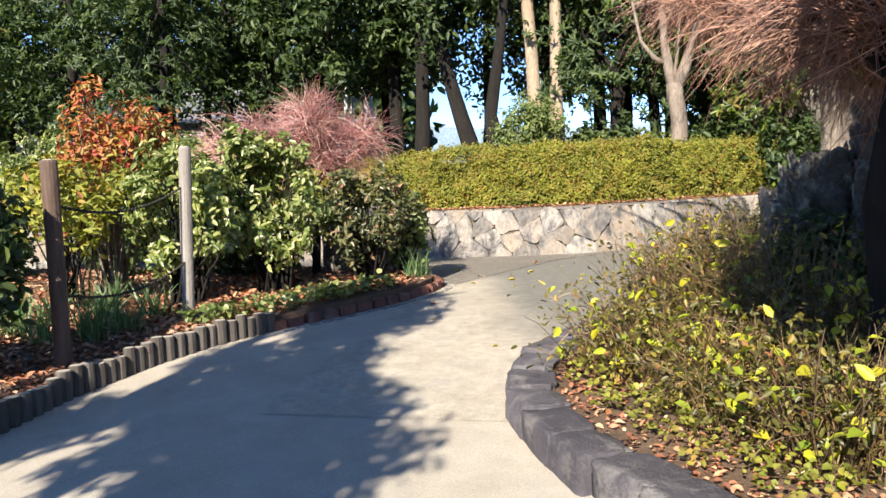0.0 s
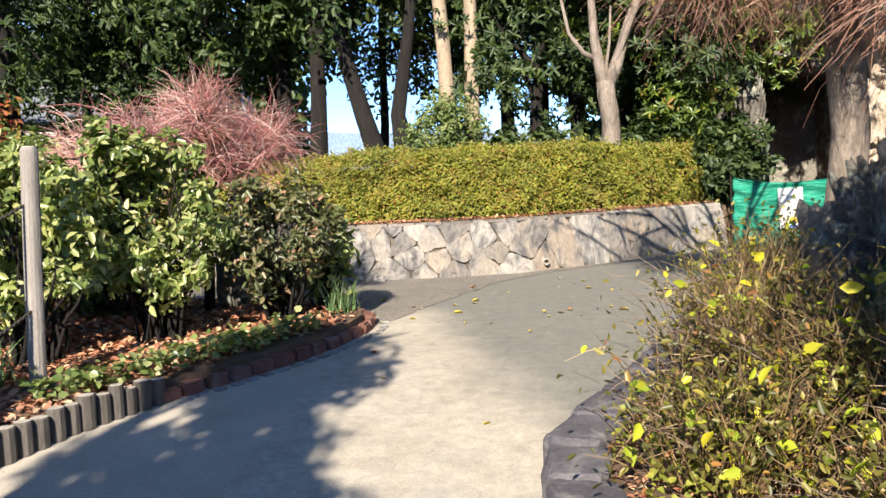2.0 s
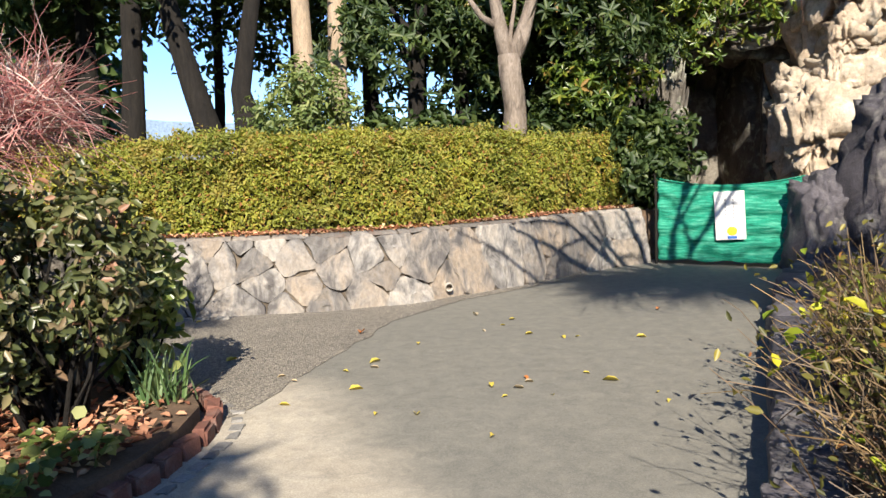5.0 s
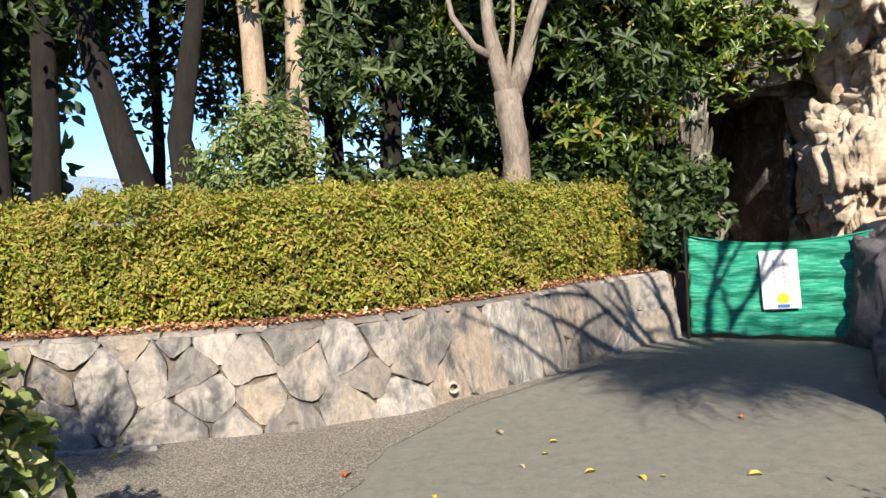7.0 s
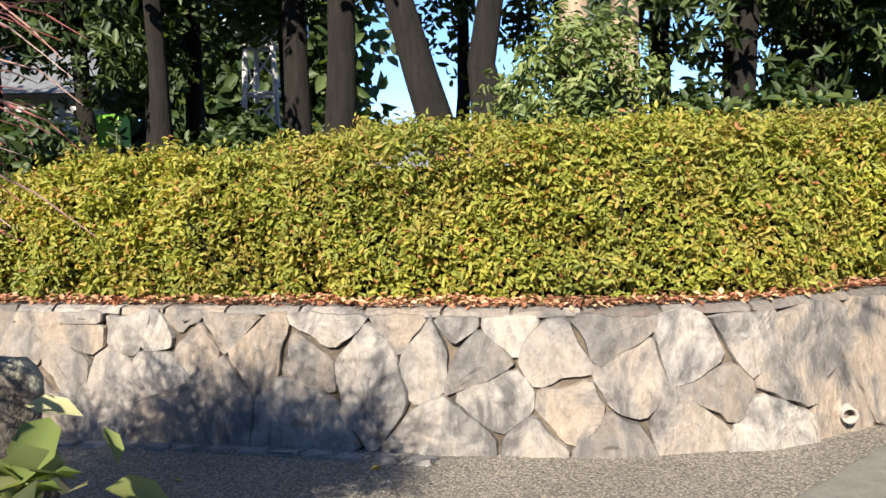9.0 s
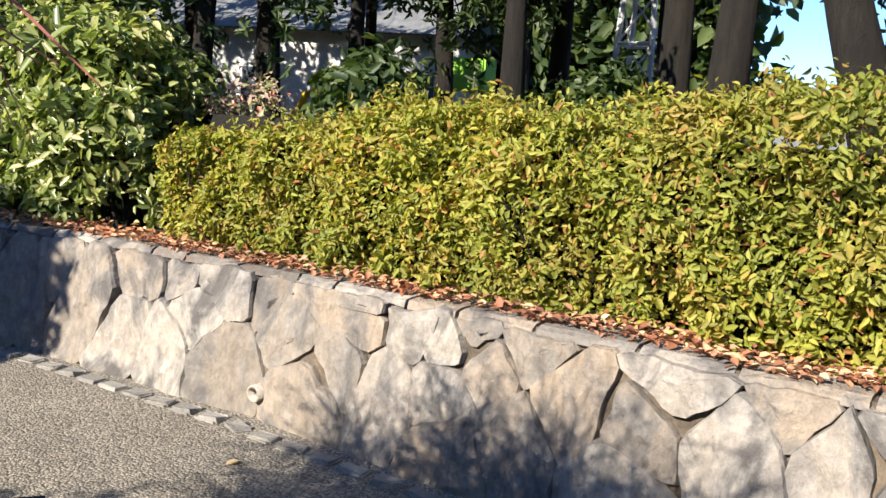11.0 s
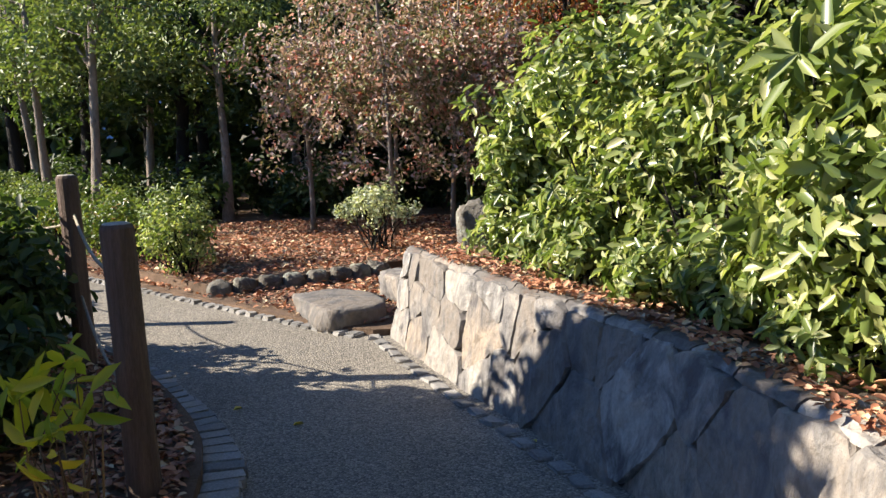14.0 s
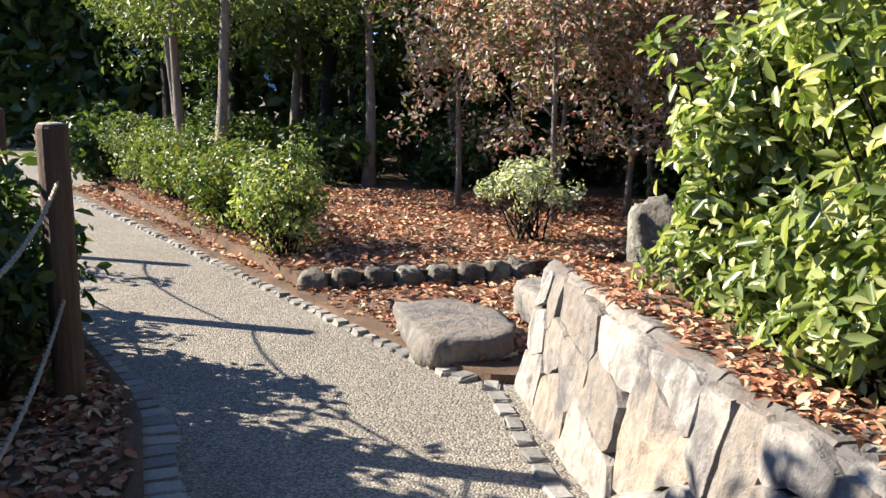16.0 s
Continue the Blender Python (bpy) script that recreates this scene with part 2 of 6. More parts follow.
# ---- lie of the land: the path climbs from its start to the level stretch by the wall ----
def rise(x, y):
    west = min(max((x + 3.0) / 2.0, 0.0), 1.0)
    return west * float(np.interp(y, [-6, -1, 2, 4, 5, 6, 7.5, 9.5, 10.5], [-0.55, -0.49, -0.41, -0.32, -0.25, -0.17, -0.08, -0.02, 0.0]))


# ---- building blocks ----
def make(name, verts, faces, mat, parent=None, smooth=False, label=""):
    me = bpy.data.meshes.new(name)
    me.from_pydata([tuple(v) for v in verts], [], [tuple(int(i) for i in f) for f in faces])
    me.materials.append(mat)
    if smooth:
        me.polygons.foreach_set("use_smooth", [True] * len(me.polygons))
    me.update()
    ob = new(name, me)
    ob.parent = parent
    return tagged(ob, label)


def part(name, bm, mat, parent=None, label="", smooth=False):
    me = bpy.data.meshes.new(name)
    bm.to_mesh(me)
    bm.free()
    me.materials.append(mat)
    if smooth:
        me.polygons.foreach_set("use_smooth", [True] * len(me.polygons))
    ob = new(name, me)
    ob.parent = parent
    return tagged(ob, label)


def thing(name, x, y, z, label, category, group="", kind="", rz=0):
    e = new(name)
    e.matrix_world = pose(x, y, z + rise(x, y), 0, 0, rz)
    return tagged(e, label, category, group, kind)


def box_bm(bm, cx, cy, cz, sx, sy, sz, bevel=0.0, rz=0.0):
    r = bmesh.ops.create_cube(bm, size=1, matrix=Matrix.Translation((cx, cy, cz)) @ Matrix.Rotation(rz, 4, "Z") @ Matrix.Diagonal((sx, sy, sz, 1)))
    if bevel:
        ed = list({e for v in r["verts"] for e in v.link_edges})
        bmesh.ops.bevel(bm, geom=ed, offset=bevel, segments=2, affect="EDGES")
    return bm


def tube(pts, radii, sides=8, wob=0.0, cap=True):
    """Verts and faces of a tapered tube along pts."""
    pts = [Vector(p) for p in pts]
    V, F = [], []
    for i, p in enumerate(pts):
        d = (pts[min(i + 1, len(pts) - 1)] - pts[max(i - 1, 0)]).normalized()
        a = d.orthogonal().normalized() if abs(d.z) < 0.9 else d.cross(Vector((0, 1, 0))).normalized()
        b = d.cross(a)
        for k in range(sides):
            t = 2 * math.pi * k / sides
            w = 1 + wob * noise.noise(Vector((p.x * 3 + math.cos(t), p.y * 3 + math.sin(t), p.z * 2.3)))
            V.append(p + (a * math.cos(t) + b * math.sin(t)) * radii[i] * w)
    for i in range(len(pts) - 1):
        for k in range(sides):
            F.append((i * sides + k, i * sides + (k + 1) % sides, (i + 1) * sides + (k + 1) % sides, (i + 1) * sides + k))
    if cap:
        F.append(tuple(range(sides))[::-1])
        F.append(tuple((len(pts) - 1) * sides + k for k in range(sides)))
    return V, F


def join(chunks):
    V, F = [], []
    for v, f in chunks:
        o = len(V)
        V += list(v)
        F += [tuple(i + o for i in q) for q in f]
    return V, F


def leaf_cloud(P, N, size, width=0.45, spread=0.8, fold=0.25, droop=0.0, vary=0.35):
    """Folded pointed leaves at points P, facing about N."""
    n = len(P)
    N = N + rng.normal(0, spread, (n, 3))
    N /= np.linalg.norm(N, axis=1, keepdims=True) + 1e-9
    A = rng.normal(0, 1, (n, 3))
    A[:, 2] -= droop
    A -= N * (A * N).sum(1, keepdims=True)
    A /= np.linalg.norm(A, axis=1, keepdims=True) + 1e-9
    B = np.cross(N, A)
    L = (size * (1 + rng.uniform(-vary, vary, n)))[:, None]
    W = L * width * 0.5
    up = N * W * fold * 2
    v = np.stack([P, P + A * L * 0.3 + B * W + up, P + A * L * 0.68 + B * W * 0.85 + up, P + A * L - N * L * 0.08,
                  P + A * L * 0.68 - B * W * 0.85 + up, P + A * L * 0.3 - B * W + up], 1).reshape(-1, 3)
    i = np.arange(n)[:, None] * 6
    f = np.concatenate([i + np.array([[0, 1, 2, 3]]), i + np.array([[0, 3, 4, 5]])], 0)
    return v, f


def whorl_cloud(P, N, size, width=0.36, k=7):
    """Rosettes of k leaves round each shoot tip P that points along N."""
    n = len(P)
    N = N + rng.normal(0, 0.35, (n, 3))
    N /= np.linalg.norm(N, axis=1, keepdims=True) + 1e-9
    U = np.cross(N, rng.normal(0, 1, (n, 3)))
    U /= np.linalg.norm(U, axis=1, keepdims=True) + 1e-9
    V = np.cross(N, U)
    a = (np.arange(k)[None] / k * 6.283 + rng.uniform(0, 6.283, (n, 1)) + rng.normal(0, 0.25, (n, k)))[..., None]
    A = np.cos(a) * U[:, None] + np.sin(a) * V[:, None] + N[:, None] * rng.uniform(-0.15, 0.9, (n, k, 1))
    A = (A / np.linalg.norm(A, axis=2, keepdims=True)).reshape(-1, 3)
    B = np.cross(np.repeat(N, k, 0), A)
    B /= np.linalg.norm(B, axis=1, keepdims=True) + 1e-9
    C = np.cross(A, B)
    L = np.repeat(size * rng.uniform(0.7, 1.2, n), k)[:, None] * rng.uniform(0.75, 1.1, (n * k, 1))
    W, Q = L * width * 0.5, np.repeat(P, k, 0) - A * 0.1 * L + np.repeat(N, k, 0) * rng.uniform(-0.25, 0.05, (n * k, 1)) * L
    up = C * W * 0.45
    v = np.stack([Q, Q + A * L * 0.3 + B * W * 0.75 + up, Q + A * L * 0.66 + B * W + up, Q + A * L - C * L * 0.14,
                  Q + A * L * 0.66 - B * W + up, Q + A * L * 0.3 - B * W * 0.75 + up], 1).reshape(-1, 3)
    i = np.arange(n * k)[:, None] * 6
    return v, np.concatenate([i + np.array([[0, 1, 2, 3]]), i + np.array([[0, 3, 4, 5]])], 0)


def np_mesh(name, v, f, mat, parent=None, label=""):
    me = bpy.data.meshes.new(name)
    me.vertices.add(len(v))
    me.vertices.foreach_set("co", np.asarray(v, dtype=np.float32).ravel())
    k = f.shape[1]
    me.loops.add(f.size)
    me.loops.foreach_set("vertex_index", f.astype(np.int32).ravel())
    me.polygons.add(len(f))
    me.polygons.foreach_set("loop_start", np.arange(len(f), dtype=np.int32) * k)
    me.materials.append(mat)
    me.update(calc_edges=True)
    me.validate()
    ob = new(name, me)
    ob.parent = parent
    return tagged(ob, label)


def clumps(n, centre, radii, lumps, lump_r, shell=0.55):
    """Points and outward normals in a lumpy, gappy crown."""
    c, r = np.array(centre), np.array(radii)
    d = rng.normal(0, 1, (lumps, 3))
    d /= np.linalg.norm(d, axis=1, keepdims=True)
    L = c + d * r * rng.uniform(shell, 1.0, (lumps, 1))
    k = rng.integers(0, lumps, n)
    o = rng.normal(0, 1, (n, 3))
    o /= np.linalg.norm(o, axis=1, keepdims=True)
    P = L[k] + o * lump_r * rng.uniform(0.4, 1.0, (n, 1)) * rng.uniform(0.7, 1.2, (lumps, 1))[k]
    N = o * 0.6 + (P - c) / r * 0.5 + np.array([0, -0.2, 0.5])
    return P, N, L


def rock_mesh(sx, sy, sz, seed, rough=0.3, sub=4, flat=0.0, sharp=1.0):
    bm = bmesh.new()
    bmesh.ops.create_icosphere(bm, subdivisions=sub, radius=1)
    o = Vector((seed * 7.1, seed * 3.3, seed * 1.7))
    for v in bm.verts:
        p = v.co.copy()
        box = Vector([math.copysign(abs(c) ** (0.42 if flat > 0.7 else 0.62), c) for c in p])
        d = noise.noise(p * 1.1 + o) * rough + abs(noise.noise(p * 2.6 + o)) * rough * 0.7 * sharp + (abs(noise.noise(p * 6 + o)) - 0.2) * rough * 0.4 * sharp + noise.noise(p * 13 + o) * rough * 0.12 * sharp
        if sub >= 6:
            d += (abs(noise.noise(p * 4.3 + o)) - 0.2) * rough * 0.9 + (abs(noise.noise(p * 9.5 + o)) - 0.2) * rough * 0.35
        q = box * (1 + d - rough * 0.25)
        if flat and q.z > flat:
            q.z = flat + (q.z - flat) * 0.2
        v.co = Vector((q.x * sx, q.y * sy, q.z * sz))
    return bm


def resample(poly, step):
    P = [Vector((*p[:2], 0)) for p in poly]
    out, acc = [P[0]], 0.0
    for a, b in zip(P, P[1:]):
        L = (b - a).length
        t = step - acc
        while t <= L:
            out.append(a.lerp(b, t / L))
            t += step
        acc = (acc + L) % step
    return out


def sheet(name, poly, z, mat, label, jitter=0.0, kind="structure", drop=0.0):
    """A flat sheet of ground with a worn edge; drop gives it a rim down to the ground."""
    pts = resample(list(poly) + [poly[0]], 0.12 if jitter else 0.4)[:-1]
    pts = [(p.x + jitter * noise.noise(Vector((p.x * 4, p.y * 4, 1))) + jitter * 1.6 * noise.noise(Vector((p.x * 0.9, p.y * 0.9, 5))),
            p.y + jitter * noise.noise(Vector((p.x * 4, p.y * 4, 9))) + jitter * 1.6 * noise.noise(Vector((p.x * 0.9, p.y * 0.9, 13)))) for p in pts]
    bm = bmesh.new()
    vs = [bm.verts.new((x, y, z)) for x, y in pts]
    f = bm.faces.new(vs)
    if f.normal.z < 0:
        f.normal_flip()
    if drop:
        r = bmesh.ops.extrude_face_region(bm, geom=[f])
        for v in [g for g in r["geom"] if isinstance(g, bmesh.types.BMVert)]:
            v.co.z = z
        for v in vs:
            v.co.z = z - drop
        bmesh.ops.recalc_face_normals(bm, faces=bm.faces[:])
    for axis, cuts in ((1, [0.5 * k for k in range(-12, 22)]), (0, [-3, -2.5, -2, -1.5, -1])):
        for c in cuts:
            no = Vector((axis == 0, axis == 1, 0))
            bmesh.ops.bisect_plane(bm, geom=bm.verts[:] + bm.edges[:] + bm.faces[:], dist=1e-4, plane_co=no * c, plane_no=no)
    for v in bm.verts:
        v.co.z += rise(v.co.x, v.co.y)
    ob = part(name, bm, mat)
    return tagged(ob, label, name.replace("_", " "), "", kind)


# ---- plan ----
WALL = [(-8.1, 10.85), (-7.3, 11.1), (-6.3, 11.45), (-5.5, 11.75), (-4.7, 12.03), (-3.7, 12.17), (-2.2, 12.27), (-0.3, 12.27), (0.7, 12.22), (1.6, 12.27),
        (2.4, 12.52), (3.05, 13.0), (3.75, 13.5), (4.5, 14.25), (5.2, 14.85), (5.85, 15.25)]
BATTER = 0.16
ISLAND = [(-0.2, -6), (-0.35, 1.5), (-0.62, 3.4), (-0.66, 4.4), (-0.5, 5.3), (-0.3, 5.85), (0.06, 6.5), (0.4, 6.98), (0.74, 7.5), (0.95, 8.0), (1.1, 8.6), (1.05, 9.0), (0.8, 9.35),
          (0.45, 9.75), (-0.5, 10.0), (-2, 10.1), (-4, 10.15), (-5.35, 10.0), (-6.0, 9.75), (-7.1, 9.15), (-8.3, 8.05), (-11, 5.5), (-15, 1.5), (-20, -6)]
RIGHT = [(4.6, -3), (4.5, 0.6), (4.2, 1.9), (3.8, 2.6), (3.38, 3.12), (3.16, 3.38), (2.93, 3.79), (2.72, 4.28), (2.65, 4.85), (2.73, 5.33), (2.9, 5.74), (3.16, 6.28), (3.43, 6.9), (3.8, 7.6), (4.18, 8.39),
         (4.55, 9.1), (5.03, 10.1), (5.5, 11.0), (6.2, 12.3), (7.2, 13.7)]
FAR_EDGE = [(-15.5, 3.4), (-14.2, 4.7), (-11.65, 7.2), (-10.0, 8.8), (-9.0, 9.75), (-8.15, 10.6)]

# ---- ground ----
GX = [-1500, -300, -60, -20, -8] + [-4 + 0.5 * k for k in range(10)] + [4, 9, 16, 40, 120, 400, 1500]
GY = [-1500, -300, -60, -20, -9] + [-6 + 0.5 * k for k in range(35)] + [15, 20, 30, 60, 300, 1500]
make("ground", [(x, y, -0.05 + rise(x, y)) for x in GX for y in GY], [(i * len(GY) + j, (i + 1) * len(GY) + j, (i + 1) * len(GY) + j + 1, i * len(GY) + j + 1) for i in range(len(GX) - 1) for j in range(len(GY) - 1)], M["meadow"])
tagged(bpy.data.objects["ground"], "dry winter ground reaching far off", "ground", "", "structure")
bm = bmesh.new()
bmesh.ops.create_grid(bm, x_segments=32, y_segments=52, size=0.5, matrix=Matrix.Translation((5, 4, -0.004)) @ Matrix.Diagonal((16, 26, 1, 1)))
for v in bm.verts:
    v.co.z += rise(v.co.x, v.co.y)
tagged(part("pavement", bm, M["sand"]), "pale sandy concrete garden path with worn patches", "path", "", "structure")

m = M["aggregate"] = surface("washed_pebble", [(0.3, (0.185, 0.173, 0.153)), (0.7, (0.26, 0.245, 0.217))], 0.9, 120, 0.9, 0.3, 0.004, (0.2, 0.19, 0.17), 0.8)
nt = m.node_tree
vor = nt.nodes.new("ShaderNodeTexVoronoi")
vor.inputs["Scale"].default_value = 80
g2 = nt.nodes.new("ShaderNodeNewGeometry")
nt.links.new(g2.outputs["Position"], vor.inputs["Vector"])
bs = nt.nodes["Principled BSDF"]
old = bs.inputs["Base Color"].links[0].from_socket
vr = ramp_node(nt, [(0.0, (1.5, 1.45, 1.35)), (0.5, (0.95, 0.95, 0.95)), (0.8, (0.45, 0.44, 0.43))])
nt.links.new(vor.outputs["Distance"], vr.inputs[0])
cr = ramp_node(nt, [(0.1, (0.45, 0.43, 0.42)), (0.5, (1.0, 0.97, 0.92)), (0.9, (1.7, 1.6, 1.45))])
nt.links.new(vor.outputs["Color"], cr.inputs[0])
nt.links.new(mixrgb(nt, mixrgb(nt, old, cr.outputs[0], 0.8, "MULTIPLY"), vr.outputs[0], 0.8, "MULTIPLY"), bs.inputs["Base Color"])
bp = nt.nodes.new("ShaderNodeBump")
bp.invert = True
bp.inputs["Strength"].default_value, bp.inputs["Distance"].default_value = 0.8, 0.008
nt.links.new(vor.outputs["Distance"], bp.inputs["Height"])
nt.links.new(bp.outputs[0], bs.inputs["Normal"])
sheet("path_pebble", [(-22, -4), (-22, 6), (-15.5, 4), (-9, 10.2), (-7.9, 11.2), (-4, 12.5), (0, 12.6), (2.2, 12.7), (5.2, 15.2), (4.6, 14.1), (3.7, 13.3), (2.95, 12.65), (2.2, 11.6), (1.79, 10.43), (1.45, 9.6), (1.2, 8.9), (0, 8), (-6, 6)],
      0.005, M["aggregate"], "washed pebble path surface in grey and beige", 0.05)
ASPHALT = [(2.95, 5.4), (2.8, 5.9), (2.55, 6.5), (2.3, 7.25), (2.05, 8.1), (1.67, 9.3), (1.2, 9.9), (0.8, 10.6), (1.2, 12.4), (3, 14), (4.6, 16), (6.2, 17.6), (10.5, 17.5), (10.5, 13), (6.8, 10), (5.5, 8), (4.3, 5.8), (3.4, 4.4)]


def path_sheet():
    """Path surface whose asphalt patch fades at its worn edge."""
    xs, ys = np.arange(1.0, 9.6, 0.1), np.arange(4.2, 16.6, 0.1)
    X, Y = np.meshgrid(xs, ys, indexing="ij")
    P = np.stack([X.ravel(), Y.ravel()], 1)
    inside, dist = np.zeros(len(P), bool), np.full(len(P), 9.0)
    A = np.array(ASPHALT)
    for p, q in zip(A, np.roll(A, -1, 0)):
        d = q - p
        t = np.clip(((P - p) @ d) / (d @ d), 0, 1)
        dist = np.minimum(dist, np.linalg.norm(P - p - t[:, None] * d, axis=1))
        c = ((p[1] > P[:, 1]) != (q[1] > P[:, 1])) & (P[:, 0] < (q[0] - p[0]) * (P[:, 1] - p[1]) / (q[1] - p[1] + 1e-12) + p[0])
        inside ^= c
    wob = np.array([0.3 * noise.noise(Vector((x * 1.6, y * 1.6, 4))) + 0.12 * noise.noise(Vector((x * 5, y * 5, 8))) for x, y in P])
    val = np.clip(0.5 + (np.where(inside, dist, -dist) + wob * 0.8) / 0.5, 0, 1)
    me = bpy.data.meshes.new("path_asphalt")
    n, m = len(xs), len(ys)
    me.from_pydata([(x, y, rise(x, y)) for x, y in P], [], [(i * m + j, (i + 1) * m + j, (i + 1) * m + j + 1, i * m + j + 1) for i in range(n - 1) for j in range(m - 1)])
    me.attributes.new("worn", "FLOAT", "POINT").data.foreach_set("value", val.astype(np.float32))
    mat = surface("worn_path", [(0.3, (0.37, 0.328, 0.262)), (0.7, (0.46, 0.418, 0.345))], 2.4, 110, 0.92, 0.5, 0.006, (0.36, 0.335, 0.29), 0.9)
    nt = mat.node_tree
    bs = nt.nodes["Principled BSDF"]
    old = bs.inputs["Base Color"].links[0].from_socket
    at = nt.nodes.new("ShaderNodeAttribute")
    at.attribute_name = "worn"
    gr = noise_node(nt, 90, 8, 0.85, None)
    geo = nt.nodes.new("ShaderNodeNewGeometry")
    nt.links.new(geo.outputs["Position"], gr.inputs["Vector"])
    r = ramp_node(nt, [(0.3, (0.112, 0.109, 0.096)), (0.7, (0.25, 0.242, 0.21))])
    nt.links.new(gr.outputs[0], r.inputs[0])
    md = noise_node(nt, 9, 8, 0.75, geo.outputs["Position"], 0.5)
    mr = ramp_node(nt, [(0.3, (0.72, 0.73, 0.74)), (0.7, (1.22, 1.2, 1.16))])
    nt.links.new(md.outputs[0], mr.inputs[0])
    both = mixrgb(nt, old, r.outputs[0], at.outputs["Fac"])
    nt.links.new(mixrgb(nt, both, mr.outputs[0], 0.9, "MULTIPLY"), bs.inputs["Base Color"])
    me.materials.append(mat)
    tagged(new("path_asphalt", me), "grey-green asphalt patch fading into pale concrete", "path", "", "structure")


path_sheet()
sheet("bed_island", [(x - 0.06, y - 0.05) for x, y in ISLAND], 0.13, M["earth"], "planting bed of brown soil between the paths", 0.0, "structure", 0.2)
sheet("bed_rock", [(x + 0.18, y) for x, y in RIGHT] + [(13, 14), (13, -3)], 0.15, M["earth"], "planting bed of brown soil behind dark kerb stones", 0.0, "structure", 0.28)
back = [(x, y + 0.3) for x, y in WALL]
sheet("bed_raised", back + [(7.2, 16.4), (9, 19), (9, 27), (-30, 27), (-30, 17), (-13, 14.5), (-9.5, 12.6), (-8.3, 11.3)], 0.70, M["earth"], "raised bed of soil behind the stone wall", 0.0, "structure", 0.8)
sheet("bed_west", FAR_EDGE + [(-8.2, 11.2), (-9, 13), (-13, 15), (-40, 20), (-40, 3.4)], 0.06, M["earth"], "leaf-covered planting bed beside the path", 0.0, "structure", 0.12)
sheet("bed_west_upper", [(-10.0, 8.95), (-10.2, 9.5), (-10.6, 10.3), (-11.1, 10.85), (-12, 12), (-13, 14), (-40, 18), (-40, 3.8), (-15, 4.5)], 0.17, M["earth"], "upper part of the leaf-covered bed", 0.0, "structure", 0.2)


# ---- stone retaining wall ----
def along(poly):
    P = [Vector((x, y, 0)) for x, y in poly]
    S = [0.0]
    for a, b in zip(P, P[1:]):
        S.append(S[-1] + (b - a).length)

    def at(s):
        s = min(max(s, 0.0), S[-1] - 1e-6)
        i = max(k for k in range(len(S) - 1) if S[k] <= s)
        d = (P[i + 1] - P[i]).normalized()
        d0 = (P[i] - P[i - 1]).normalized() if i else d
        d1 = (P[i + 2] - P[i + 1]).normalized() if i + 2 < len(P) else d
        t = (s - S[i]) / (S[i + 1] - S[i])
        tan = (d0 * max(0, 0.5 - t) + d + d1 * max(0, t - 0.5)).normalized()
        return P[i].lerp(P[i + 1], t), Vector((tan.y, -tan.x, 0))
    return at, S[-1]


wall_at, WALL_LEN = along(WALL)
HTOP = 0.72


def clip_cell(poly, p, q):
    """Keep of poly what lies nearer to p than to q."""
    m, n = (p + q) / 2, q - p
    out = []
    for i in range(len(poly)):
        a, b = poly[i - 1], poly[i]
        da, db = (a - m) @ n, (b - m) @ n
        if da <= 0:
            out.append(a)
        if da * db < 0:
            out.append(a + (b - a) * da / (da - db))
    return out


def wall_point(s, h, proud):
    p, n = wall_at(s)
    return p - n * (BATTER * h / HTOP) + n * proud + Vector((0, 0, h))


